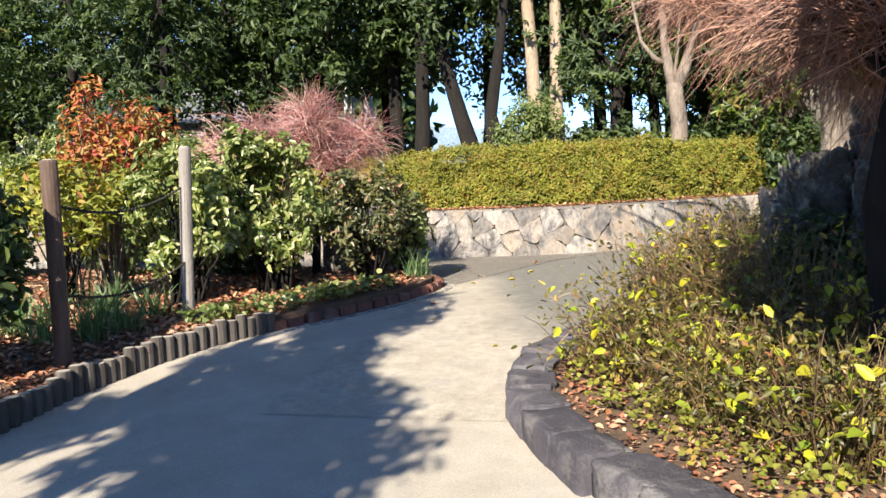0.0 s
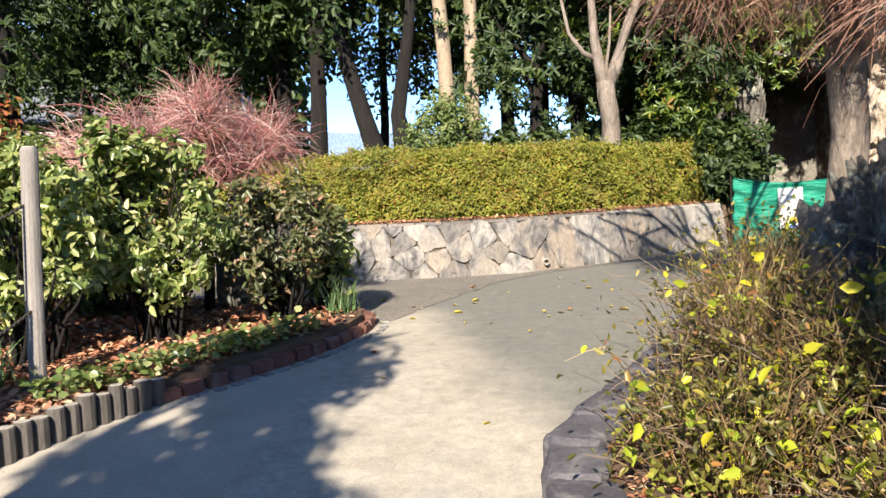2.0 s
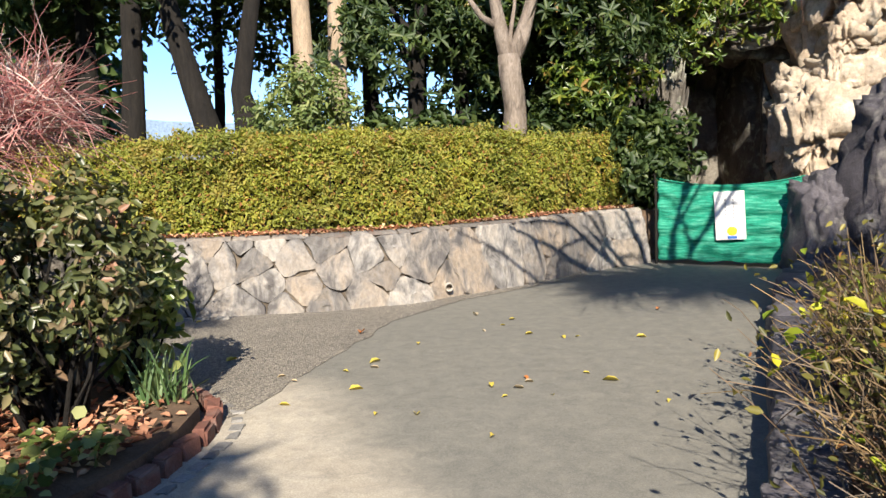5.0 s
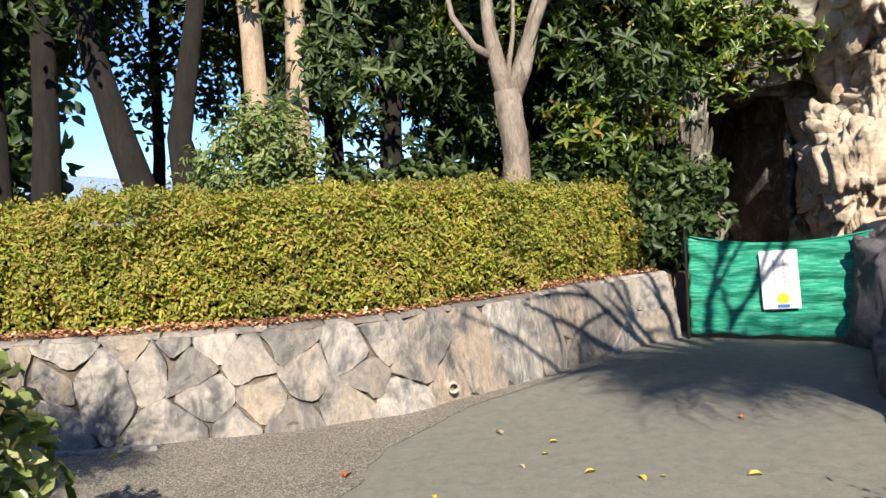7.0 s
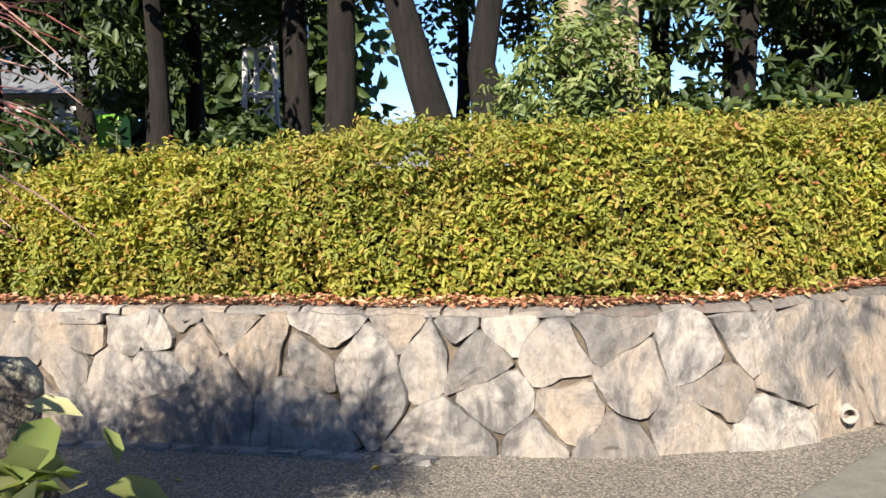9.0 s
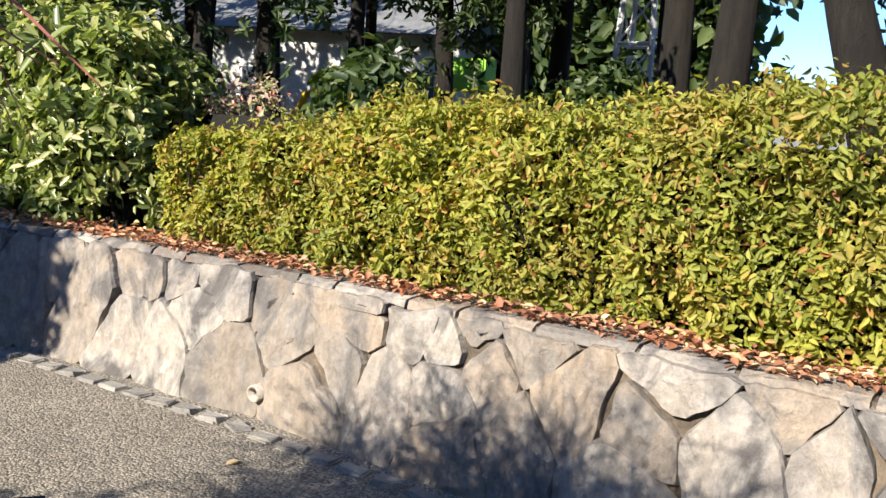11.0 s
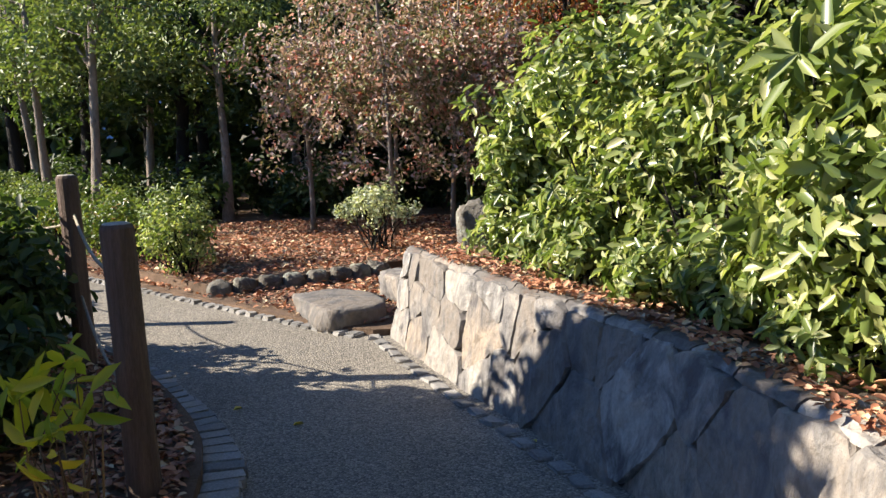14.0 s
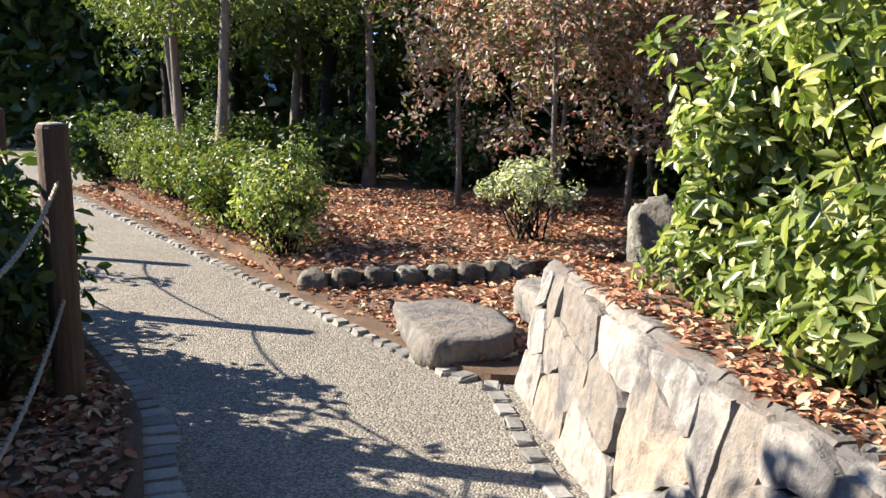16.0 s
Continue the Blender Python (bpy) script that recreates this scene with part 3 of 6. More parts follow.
def build_wall():
    wall = thing("wall_stone", *wall_at(WALL_LEN / 2)[0], "low retaining wall of pale irregular fitted stones", "wall", "", "structure")
    inv = wall.matrix_world.inverted()
    r2 = np.random.default_rng(11)
    # big fitted stones of the middle stretch, then of the west end: distance along, height
    mid = [(9.2, 0.52), (9.61, 0.51), (9.31, 0.27), (9.68, 0.23), (10.02, 0.39), (10.38, 0.48), (10.43, 0.34), (10.95, 0.42), (10.31, 0.18), (10.8, 0.05), (9.49, 0.04), (11.68, 0.19), (11.32, 0.04), (12.18, 0.33), (12.81, 0.36), (9.07, 0.68), (9.35, 0.68), (9.89, 0.66), (10.69, 0.62), (9.88, 0.04), (9.14, 0.04)]
    bend = [(4.11, 0.5), (4.49, 0.68), (4.82, 0.49), (5.2, 0.64), (5.6, 0.68), (5.74, 0.68), (5.94, 0.68), (6.21, 0.68), (6.51, 0.68), (5.71, 0.48), (5.21, 0.29), (6.39, 0.52), (6.8, 0.68), (6.8, 0.62), (6.72, 0.39), (5.93, 0.24), (5.46, 0.24), (6.55, 0.2), (7.01, 0.33), (7.13, 0.65), (7.33, 0.61), (7.42, 0.68), (7.53, 0.53), (7.33, 0.39), (7.73, 0.68), (7.93, 0.48), (7.69, 0.29), (7.43, 0.16), (8.22, 0.42), (8.37, 0.67), (8.56, 0.48), (8.8, 0.68), (8.93, 0.58), (8.17, 0.25)]
    east = [(13.06, 0.46), (13.21, 0.11), (13.98, 0.38), (14.18, 0.1), (14.78, 0.56), (14.76, 0.14), (15.2, 0.28)]
    west = [(0.08, 0.62), (0.3, 0.6), (0.55, 0.63), (0.85, 0.6), (1.2, 0.63), (0.15, 0.4), (0.5, 0.42), (0.82, 0.4), (1.15, 0.4), (0.2, 0.14), (0.62, 0.15), (1.1, 0.14), (1.7, 0.44), (2.5, 0.45), (2.1, 0.68), (3.35, 0.45), (1.9, 0.08), (2.85, 0.15), (3.75, 0.1)]
    seeds = [np.array(p) for p in mid + bend + east + west]
    x = 0.3
    while x < WALL_LEN:
        if 1.5 < x < 3.91 or x > 15.40:
            seeds.append(np.array((x, r2.uniform(0.665, 0.7))))
        x += r2.choice([0.22, 0.3, 0.42, 0.75])
    core = []
    n = 120
    for i in range(n + 1):
        t = WALL_LEN * i / n
        core += [wall_point(t, -0.05, -0.03), wall_point(t, HTOP + 0.015, -0.03), wall_point(t, HTOP + 0.015, -0.3), wall_point(t, -0.05, -0.3)]
    F = [(4 * i + k, 4 * i + 4 + k, 4 * i + 4 + (k + 1) % 4, 4 * i + (k + 1) % 4) for i in range(n) for k in range(4)] + [(0, 1, 2, 3), (4 * n + 3, 4 * n + 2, 4 * n + 1, 4 * n)]
    ob = make("mortar", [inv @ v for v in core], F, M["mortar"], wall)
    for i, p in enumerate(seeds):
        cell = [np.array(c) for c in ((max(p[0] - 1.2, 0.0), -0.03), (min(p[0] + 1.2, WALL_LEN), -0.03), (min(p[0] + 1.2, WALL_LEN), HTOP), (max(p[0] - 1.2, 0.0), HTOP))]
        for j, q in enumerate(seeds):
            if i != j and abs(q[0] - p[0]) < 1.6:
                cell = clip_cell(cell, p, q)
                if len(cell) < 3:
                    break
        if len(cell) < 3:
            continue
        c = sum(cell) / len(cell)
        rad = max(np.linalg.norm(q - c) for q in cell)
        if rad < 0.045:
            continue
        for _ in range(1):
            cell = [q for a, b in zip(cell, cell[1:] + cell[:1]) for q in ((a + (b - a) * 0.13, a + (b - a) * 0.87) if np.linalg.norm(b - a) > 0.05 else ((a + b) / 2,))]
        ring = []
        for a, b in zip(cell, cell[1:] + cell[:1]):
            d = np.linalg.norm(b - a)
            k = max(1, int(d / 0.05))
            for t in range(k):
                q = a + (b - a) * (t / k)
                w = 0.018 * noise.noise(Vector((q[0] * 13, q[1] * 13, i))) + 0.045 * noise.noise(Vector((q[0] * 4.5, q[1] * 4.5, 40)))
                out = (q - c) / (np.linalg.norm(q - c) + 1e-6)
                ring.append(q + out * (w + 0.004))
        base = r2.uniform(-0.006, 0.02)
        tilt, tilt2 = r2.uniform(-0.05, 0.05), r2.uniform(-0.02, 0.1)
        V = []
        lev = [(0.985, -0.05), (0.985, base - 0.012), (0.955, base + 0.008), (0.8, base + 0.008), (0.55, base + 0.01), (0.27, base + 0.01)]
        for sc, pr in lev:
            for q in ring:
                z = c + (q - c) * sc
                bump = 0.016 * noise.noise(Vector((z[0] * 9, z[1] * 9, i * 3.1))) + 0.02 * noise.noise(Vector((z[0] * 2.5, z[1] * 2.5, i))) if pr > -0.03 else 0
                V.append(inv @ wall_point(z[0], z[1], pr + bump + (tilt * (z[0] - c[0]) + tilt2 * (z[1] - c[1])) * (pr > -0.03)))
        V.append(inv @ wall_point(c[0], c[1], base + 0.02))
        m = len(ring)
        F = [(l * m + k, l * m + (k + 1) % m, (l + 1) * m + (k + 1) % m, (l + 1) * m + k) for l in range(len(lev) - 1) for k in range(m)]
        F += [((len(lev) - 1) * m + k, (len(lev) - 1) * m + (k + 1) % m, len(V) - 1) for k in range(m)]
        make("stone", V, F, M["stone"], wall)
    # flat coping stones
    s = 0.0
    while s < WALL_LEN - 0.1:
        L = r2.uniform(0.25, 0.6)
        V = []
        k = 5
        for a in range(k + 1):
            t = min(s + 0.01 + (L - 0.02) * a / k, WALL_LEN)
            e = 0.03 * noise.noise(Vector((t * 5, 3, 1)))
            for h, pr in ((HTOP - 0.01, 0.004 + e), (HTOP + 0.012 + e, -0.008 + e), (HTOP + 0.03, -0.04), (HTOP + 0.03, -0.2), (HTOP, -0.22)):
                V.append(inv @ (wall_point(t, HTOP, pr) + Vector((0, 0, h - HTOP + 0.008 * noise.noise(Vector((t * 5, pr * 9, 2)))))))
        F = [(a * 5 + b, a * 5 + b + 1, a * 5 + b + 6, a * 5 + b + 5) for a in range(k) for b in range(4)] + [(0, 1, 2, 3, 4), tuple(k * 5 + b for b in (4, 3, 2, 1, 0))]
        make("coping_stone", V, F, M["stone" if r2.random() < 0.55 else "coping"], wall)
        s += L
    return wall


build_wall()


def drain(x, y, z):
    d = thing("drain_pipe", x, y, z, "short grey plastic drain pipe through the stone wall", "pipe")
    V, F = [], []
    n = 16
    for r, yy in ((0.045, 0.14), (0.045, -0.02), (0.034, -0.02), (0.034, 0.14)):
        V += [(r * math.cos(6.2832 * k / n), yy, r * math.sin(6.2832 * k / n)) for k in range(n)]
    F = [(l * n + k, l * n + (k + 1) % n, (l + 1) * n + (k + 1) % n, (l + 1) * n + k) for l in range(3) for k in range(n)]
    make("pipe_wall", V, F, M["pvc"], d, True)
    # black disc closing the bore, painted in place of the shade inside
    bmd = bmesh.new()
    bmesh.ops.create_circle(bmd, cap_ends=True, segments=16, radius=0.034, matrix=Matrix.Translation((0, 0.1, 0)) @ Matrix.Rotation(radians(90), 4, "X"))
    part("bore_shade_disc", bmd, M["black"], d)


drain(-2.08, 12.285, 0.14)
drain(2.83, 12.8, 0.12)


# ---- foliage ----
def hedge_points(path, depth, z0, z1, n, r2):
    at, L = along(path)
    P, N = [], []
    for _ in range(n):
        s = r2.uniform(0, L)
        p, nr = at(s)
        edge = 0.12 * noise.noise(Vector((s * 1.1, 0, 7))) + 0.1 * noise.noise(Vector((s * 3, 1, 3)))
        top = z1 - 0.3 * max(0.0, 1 - s / 3.6) + 0.09 * noise.noise(Vector((s * 0.9, 4, 1)))
        u = r2.random()
        if u < 0.52:
            h = r2.random() ** 0.85
            z = z0 + (top - z0) * h
            rnd = 0.28 * max(0, h - 0.72) ** 1.0 + 0.1 * max(0, 0.25 - h)
            y = edge - rnd + 0.16 * noise.noise(Vector((s * 2.3, z * 2.8, 2))) + 0.13 * noise.noise(Vector((s * 6, z * 6, 2))) - abs(r2.normal(0, 0.05))
            nn = nr * (1 - 0.5 * h) + Vector((0, 0, 0.35 + 0.5 * h))
        elif u < 0.92:
            d = r2.random()
            y = edge - 0.08 - d * (depth - 0.1)
            z = top - 0.05 * abs(d - 0.5) + 0.14 * noise.noise(Vector((s * 4.5, d * 5, 8))) + 0.1 * noise.noise(Vector((s * 1.9, d * 2, 5))) - abs(r2.normal(0, 0.03)) + 0.1 * r2.random() * (r2.random() < 0.2)
            nn = Vector((0, -0.15, 1))
        else:
            d = r2.random()
            y, z = -d * depth, z0 + (top - z0) * r2.random() * 0.9
            nn = nr + Vector((0, 0, 0.4))
        P.append(p + nr * y + Vector((0, 0, z)))
        N.append(nn)
    return np.array(P), np.array(N)


def hedge(name, path, depth, z0, z1, n, size, mat, label, cat="hedge", width=0.42, solid=True, seed=3):
    r2 = np.random.default_rng(seed)
    at, L = along(path)
    p0 = at(L / 2)[0]
    h = thing(name, p0.x, p0.y, z0, label, cat)
    off = np.array([p0.x, p0.y, z0])
    P, N = hedge_points(path, depth, z0, z1, n, r2)
    v, f = leaf_cloud(P - off, N, size, width, 0.95, 0.3)
    np_mesh("foliage", v, f, mat, h)
    # solid near-black core standing in for the shade inside the hedge
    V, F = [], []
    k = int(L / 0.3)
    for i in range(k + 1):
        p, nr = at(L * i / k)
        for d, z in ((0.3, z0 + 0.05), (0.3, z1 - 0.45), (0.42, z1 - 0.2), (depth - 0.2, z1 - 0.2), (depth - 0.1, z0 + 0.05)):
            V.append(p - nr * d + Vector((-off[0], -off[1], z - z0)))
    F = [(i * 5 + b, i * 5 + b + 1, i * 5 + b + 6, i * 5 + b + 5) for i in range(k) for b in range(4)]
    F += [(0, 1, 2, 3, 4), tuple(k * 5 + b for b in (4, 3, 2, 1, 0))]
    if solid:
        make("shade_core", [(v[0], v[1], v[2]) for v in V], F, M["bark_dark"], h)
    st = []
    for i in range(int(L * 7)):
        p, nr = at(r2.uniform(0, L))
        q = p - nr * r2.uniform(0.05, depth - 0.1)
        q = Vector((q.x - off[0], q.y - off[1], -0.05))
        e = q + Vector((r2.normal(0, 0.12), r2.normal(0, 0.12), r2.uniform(0.4, 0.8) * (z1 - z0)))
        st.append(tube([q, q.lerp(e, 0.5) + Vector((r2.normal(0, 0.02), r2.normal(0, 0.02), 0)), e], [0.012, 0.009, 0.005], 4, cap=False))
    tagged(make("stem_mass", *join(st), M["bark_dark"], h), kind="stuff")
    return h


def shrub(name, x, y, z, label, cat, mat, radii, cz, n, size, width=0.45, lumps=40, lump_r=0.22, stems=9, stem_mat=None, stem_r=0.014, group="", seed=1, spread=0.7, droop=0.0, shell=0.45, whorl=0):
    """A shrub: bent stems from the base into a lumpy crown of leaves."""
    h = thing(name, x, y, z, label, cat, group)
    P, N, L = clumps(n, (0, 0, cz), radii, lumps, lump_r, shell)
    keep = P[:, 2] > 0.02
    if whorl:
        P, N = P[keep], N[keep]
        m = len(P) // whorl
        a, b = whorl_cloud(P[:m], N[:m], size * 1.1, width, whorl), leaf_cloud(P[m:], N[m:], size, width * 1.15, 0.7, 0.25, 0.4)
        v, f = np.concatenate([a[0], b[0]]), np.concatenate([a[1], b[1] + len(a[0])])
    else:
        v, f = leaf_cloud(P[keep], N[keep], size, width, spread, 0.25, droop)
    np_mesh("foliage", v, f, mat, h)
    st = []
    for i in range(stems + lumps // 2):
        e = Vector(L[i % len(L)])
        a = Vector((random.uniform(-1, 1) * radii[0] * 0.25, random.uniform(-1, 1) * radii[1] * 0.25, -0.04))
        mid = a.lerp(e, 0.5) + Vector((random.gauss(0, 0.06), random.gauss(0, 0.06), 0.08))
        st.append(tube([a, a.lerp(mid, 0.5) + Vector((random.gauss(0, 0.02), random.gauss(0, 0.02), 0.03)), mid, e], [stem_r, stem_r * 0.85, stem_r * 0.65, stem_r * 0.3], 5, cap=False))
    tagged(make("stem_mass", *join(st), stem_mat or M["bark_dark"], h, True), kind="stuff")
    return h


def tree(name, x, y, z, label, mat, bark, height, r0, lean=(0, 0), crown_c=(0, 0, 5), crown_r=(2, 2, 2), n=4000, size=0.16, lumps=45, lump_r=0.6, limbs=9, fork=None, group="", width=0.42, bend=0.25, shell=0.4, droop=0.3, taper=0.62, whorl=0):
    """A tree: tapered trunk, limbs into the crown, crown of leaf clumps with gaps."""
    h = thing(name, x, y, z, label, "tree", group)
    top = Vector((lean[0], lean[1], height))
    k = 9
    spine = []
    for i in range(k + 1):
        t = i / k
        spine.append(Vector((top.x * t + bend * r0 * 3 * noise.noise(Vector((t * 2.2, x, y))), top.y * t + bend * r0 * 3 * noise.noise(Vector((x, t * 2.2, y))), height * t - 0.1 * (i == 0))))
    rad = [r0 * (1.35 if i == 0 else 1.08 if i == 1 else 1) * (1 - taper * (i / k)) for i in range(k + 1)]
    make("trunk", *tube(spine, rad, 12, 0.25), bark, h, True)
    P, N, L = clumps(n, crown_c, crown_r, lumps, lump_r, shell)
    v, f = whorl_cloud(P, N, size, width, whorl) if whorl else leaf_cloud(P, N, size, width, 0.7, 0.25, droop)
    np_mesh("crown", v, f, mat, h)
    st = []
    lo = max(0.3, (crown_c[2] - crown_r[2]) / height * 0.9)
    for i in range(limbs):
        t = min(0.97, lo + (1 - lo) * (i + random.random()) / limbs)
        j = min(k - 1, int(t * k))
        a = spine[j].lerp(spine[j + 1], t * k - j)
        e = Vector(L[int(random.random() * len(L))])
        mid = a.lerp(e, 0.5) + Vector((random.gauss(0, 0.15), random.gauss(0, 0.15), 0.2))
        rr = rad[j] * 0.5
        st.append(tube([a, a.lerp(mid, 0.5), mid, mid.lerp(e, 0.5) + Vector((random.gauss(0, 0.1), random.gauss(0, 0.1), 0)), e], [rr, rr * 0.8, rr * 0.55, rr * 0.35, rr * 0.15], 6, cap=False))
    for pts, rr in fork or []:
        st.append(tube(pts, rr, 10, 0.2))
    for c in st:
        make("limb", *c, bark, h, True)
    return h


def twig_tree(name, x, y, z, label, mat, bark, trunk_pts, trunk_r, heads, n, length, droop, seed, twig_r=0.006, up=0.5, cat="tree", limbs=()):
    """A bare tree: trunk, boughs, and a dense fan of thin twigs."""
    r2 = np.random.default_rng(seed)
    h = thing(name, x, y, z, label, cat)
    make("trunk", *tube(trunk_pts, trunk_r, 12, 0.25), bark, h, True)
    b, tw = [], []
    top = Vector(trunk_pts[-1])
    for hd in heads:
        e = Vector(hd)
        mid = top.lerp(e, 0.5) + Vector((*r2.normal(0, 0.1, 2), 0.15))
        rr = trunk_r[-1] * 0.55
        b.append(tube([top, top.lerp(mid, 0.5), mid, e], [rr, rr * 0.85, rr * 0.7, rr * 0.4], 7, 0.2, False))
        for _ in range(n // len(heads)):
            t = r2.uniform(0.25, 1)
            s = (top.lerp(mid, t * 2) if t < 0.5 else mid.lerp(e, t * 2 - 1)) + Vector(r2.normal(0, 0.08, 3))
            d = Vector(r2.normal(0, 1, 3))
            d = (d.normalized() + (e - top).normalized() * 0.5 + Vector((0, 0, up))).normalized()
            L = length * r2.uniform(0.5, 1.2)
            q = [s]
            for i in range(4):
                d = (d + Vector((*r2.normal(0, 0.26, 2), r2.normal(0, 0.14) - droop * (i + 1) / 4))).normalized()
                q.append(q[-1] + d * L / 4)
            tw.append(tube(q, [twig_r, twig_r * 0.85, twig_r * 0.7, twig_r * 0.5, twig_r * 0.25], 3, cap=False))
            if r2.random() < 0.6:
                s2 = q[2]
                d2 = (d + Vector(r2.normal(0, 0.6, 3))).normalized()
                tw.append(tube([s2, s2 + d2 * L * 0.2, s2 + d2 * L * 0.4 + Vector((0, 0, -droop * 0.05))], [twig_r * 0.6, twig_r * 0.5, twig_r * 0.2], 3, cap=False))
    for hd in limbs:
        e = Vector(hd)
        mid = top.lerp(e, 0.45) + Vector((*r2.normal(0, 0.12, 2), 0.2))
        rr = trunk_r[-1] * 0.55
        b.append(tube([top, top.lerp(mid, 0.5), mid, mid.lerp(e, 0.5) + Vector(r2.normal(0, 0.06, 3)), e], [rr, rr * 0.8, rr * 0.6, rr * 0.45, rr * 0.25], 7, 0.2, False))
        for k in range(4):
            a = mid.lerp(e, 0.25 * k)
            d = (e - mid).normalized() * 0.5 + Vector(r2.normal(0, 0.35, 3))
            b.append(tube([a, a + d * 0.5, a + d + Vector((0, 0, -0.1))], [rr * 0.4, rr * 0.28, rr * 0.12], 5, 0.2, False))
    for c in b:
        make("bough", *c, bark, h, True)
    tagged(make("twig_mass", *join(tw), mat, h), kind="stuff")
    return h


HEDGE = [(x + 0.02, y + 0.42) for x, y in WALL if -3 <= x <= 5.3]
HEDGE.insert(0, (-3.35, 12.63))
HEDGE.append((5.72, 15.5))
hedge("clipped_hedge", HEDGE, 1.25, 0.72, 1.72, 105000, 0.044, M["l_hedge"], "clipped yellow-green hedge on top of the stone wall", seed=5)

# big-leaved bushes on the wall's west half
for i, (bx, by, rx, rz_, cz) in enumerate([(-4.1, 12.95, 0.5, 0.55, 0.62), (-4.7, 12.95, 0.7, 0.75, 0.72), (-5.6, 12.75, 0.8, 0.8, 0.8), (-6.65, 12.45, 0.8, 0.85, 0.85), (-7.55, 12.1, 0.65, 0.75, 0.75), (-5.9, 13.6, 1.0, 0.9, 0.9)]):
    shrub("broadleaf_bush", bx, by, 0.7, "broad-leaved evergreen bush with glossy light green leaves", "bush", M["l_bright"], (rx, 0.6, rz_ + 0.1), cz + 0.05, 2700, 0.088, 0.36, 66, 0.22, 8, None, 0.014, "bushes on the stone wall", i, 0.95, 0.2, 0.3, 7)
for i, (bx, by) in enumerate([(-7.5, 11.75), (-6.9, 11.92), (-6.3, 12.1), (-5.7, 12.3), (-5.1, 12.45), (-4.5, 12.58)]):
    shrub("low_bush", bx, by, 0.7, "low broad-leaved bush spilling over the wall top", "bush", M["l_bright"], (0.36, 0.22, 0.26), 0.26, 650, 0.08, 0.36, 26, 0.15, 6, None, 0.01, "low bushes on the wall top", i, 0.95, 0.2, 0.3, 7)
shrub("tall_evergreen_shoot", -4.45, 12.8, 0.7, "tall evergreen bush with long rosette leaves at the wall top", "bush", M["l_bright"], (0.38, 0.38, 0.72), 0.95, 260, 0.17, 0.27, 24, 0.16, 6, None, 0.014, "", 9, 0.6, 0.0, 0.45, 8)

# ---- woods behind the hedge ----
fork_top = [((0, 0, 1.95), (-0.09, 0.02, 2.3), (-0.17, 0.1, 2.8), (-0.22, 0.1, 3.8), (-0.15, 0.2, 5)), ((0, 0, 1.95), (0.17, 0, 2.35), (0.36, 0.1, 2.95), (0.6, 0.2, 3.7), (0.9, 0.3, 5)), ((-0.12, 0.05, 2.45), (-0.36, 0, 2.58), (-0.58, 0, 2.9), (-0.72, 0, 3.6)),
            ((0.02, 0, 2.0), (0.0, -0.03, 2.35), (0.06, -0.05, 2.7), (0.1, 0, 3.3))]
tree("forked_tree", 3.93, 15.1, 0.7, "evergreen tree with pale bark and a forked trunk", M["l_green"], M["bark_pale"], 2.1, 0.165, (0.02, 0), (0.7, 0.6, 4.2), (2.0, 1.6, 1.5), 760, 0.17, 50, 0.45, 2,
     [([Vector(p) for p in f], [r * (1, 0.95, 0.4, 0.3)[i] for r in [0.12, 0.1, 0.08, 0.055, 0.03][:len(f)]]) for i, f in enumerate(fork_top)], width=0.28, taper=0.12, whorl=7)
tree("tan_tree", 1.42, 16.2, 0.7, "tall tree with a straight tan trunk behind the hedge", M["l_dark"], M["bark_tan"], 9, 0.165, (-0.5, 0.2), (0, 0, 7), (2.2, 2.0, 2.0), 3200, 0.16, 40, 0.6, 8, None, "twin tan trees")
tree("tan_tree", 1.72, 16.0, 0.7, "tall tree with a straight tan trunk behind the hedge", M["l_dark"], M["bark_tan"], 9, 0.155, (0.1, 0.2), (0.3, 0, 7), (2.2, 2.0, 2.0), 3200, 0.16, 40, 0.6, 8, None, "twin tan trees")
shrub("round_shrub", 1.2, 15.0, 0.7, "rounded soft green shrub behind the hedge", "shrub", M["l_soft"], (0.66, 0.55, 0.62), 1.4, 4400, 0.085, 0.35, 46, 0.24, 8)
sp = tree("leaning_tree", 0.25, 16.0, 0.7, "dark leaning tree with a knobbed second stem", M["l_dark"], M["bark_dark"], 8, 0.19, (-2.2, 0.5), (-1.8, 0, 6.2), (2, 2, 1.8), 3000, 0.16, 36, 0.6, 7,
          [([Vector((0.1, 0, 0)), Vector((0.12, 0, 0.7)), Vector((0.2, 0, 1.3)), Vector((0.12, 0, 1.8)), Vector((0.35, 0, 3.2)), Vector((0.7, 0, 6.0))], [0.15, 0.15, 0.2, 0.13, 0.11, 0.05])])

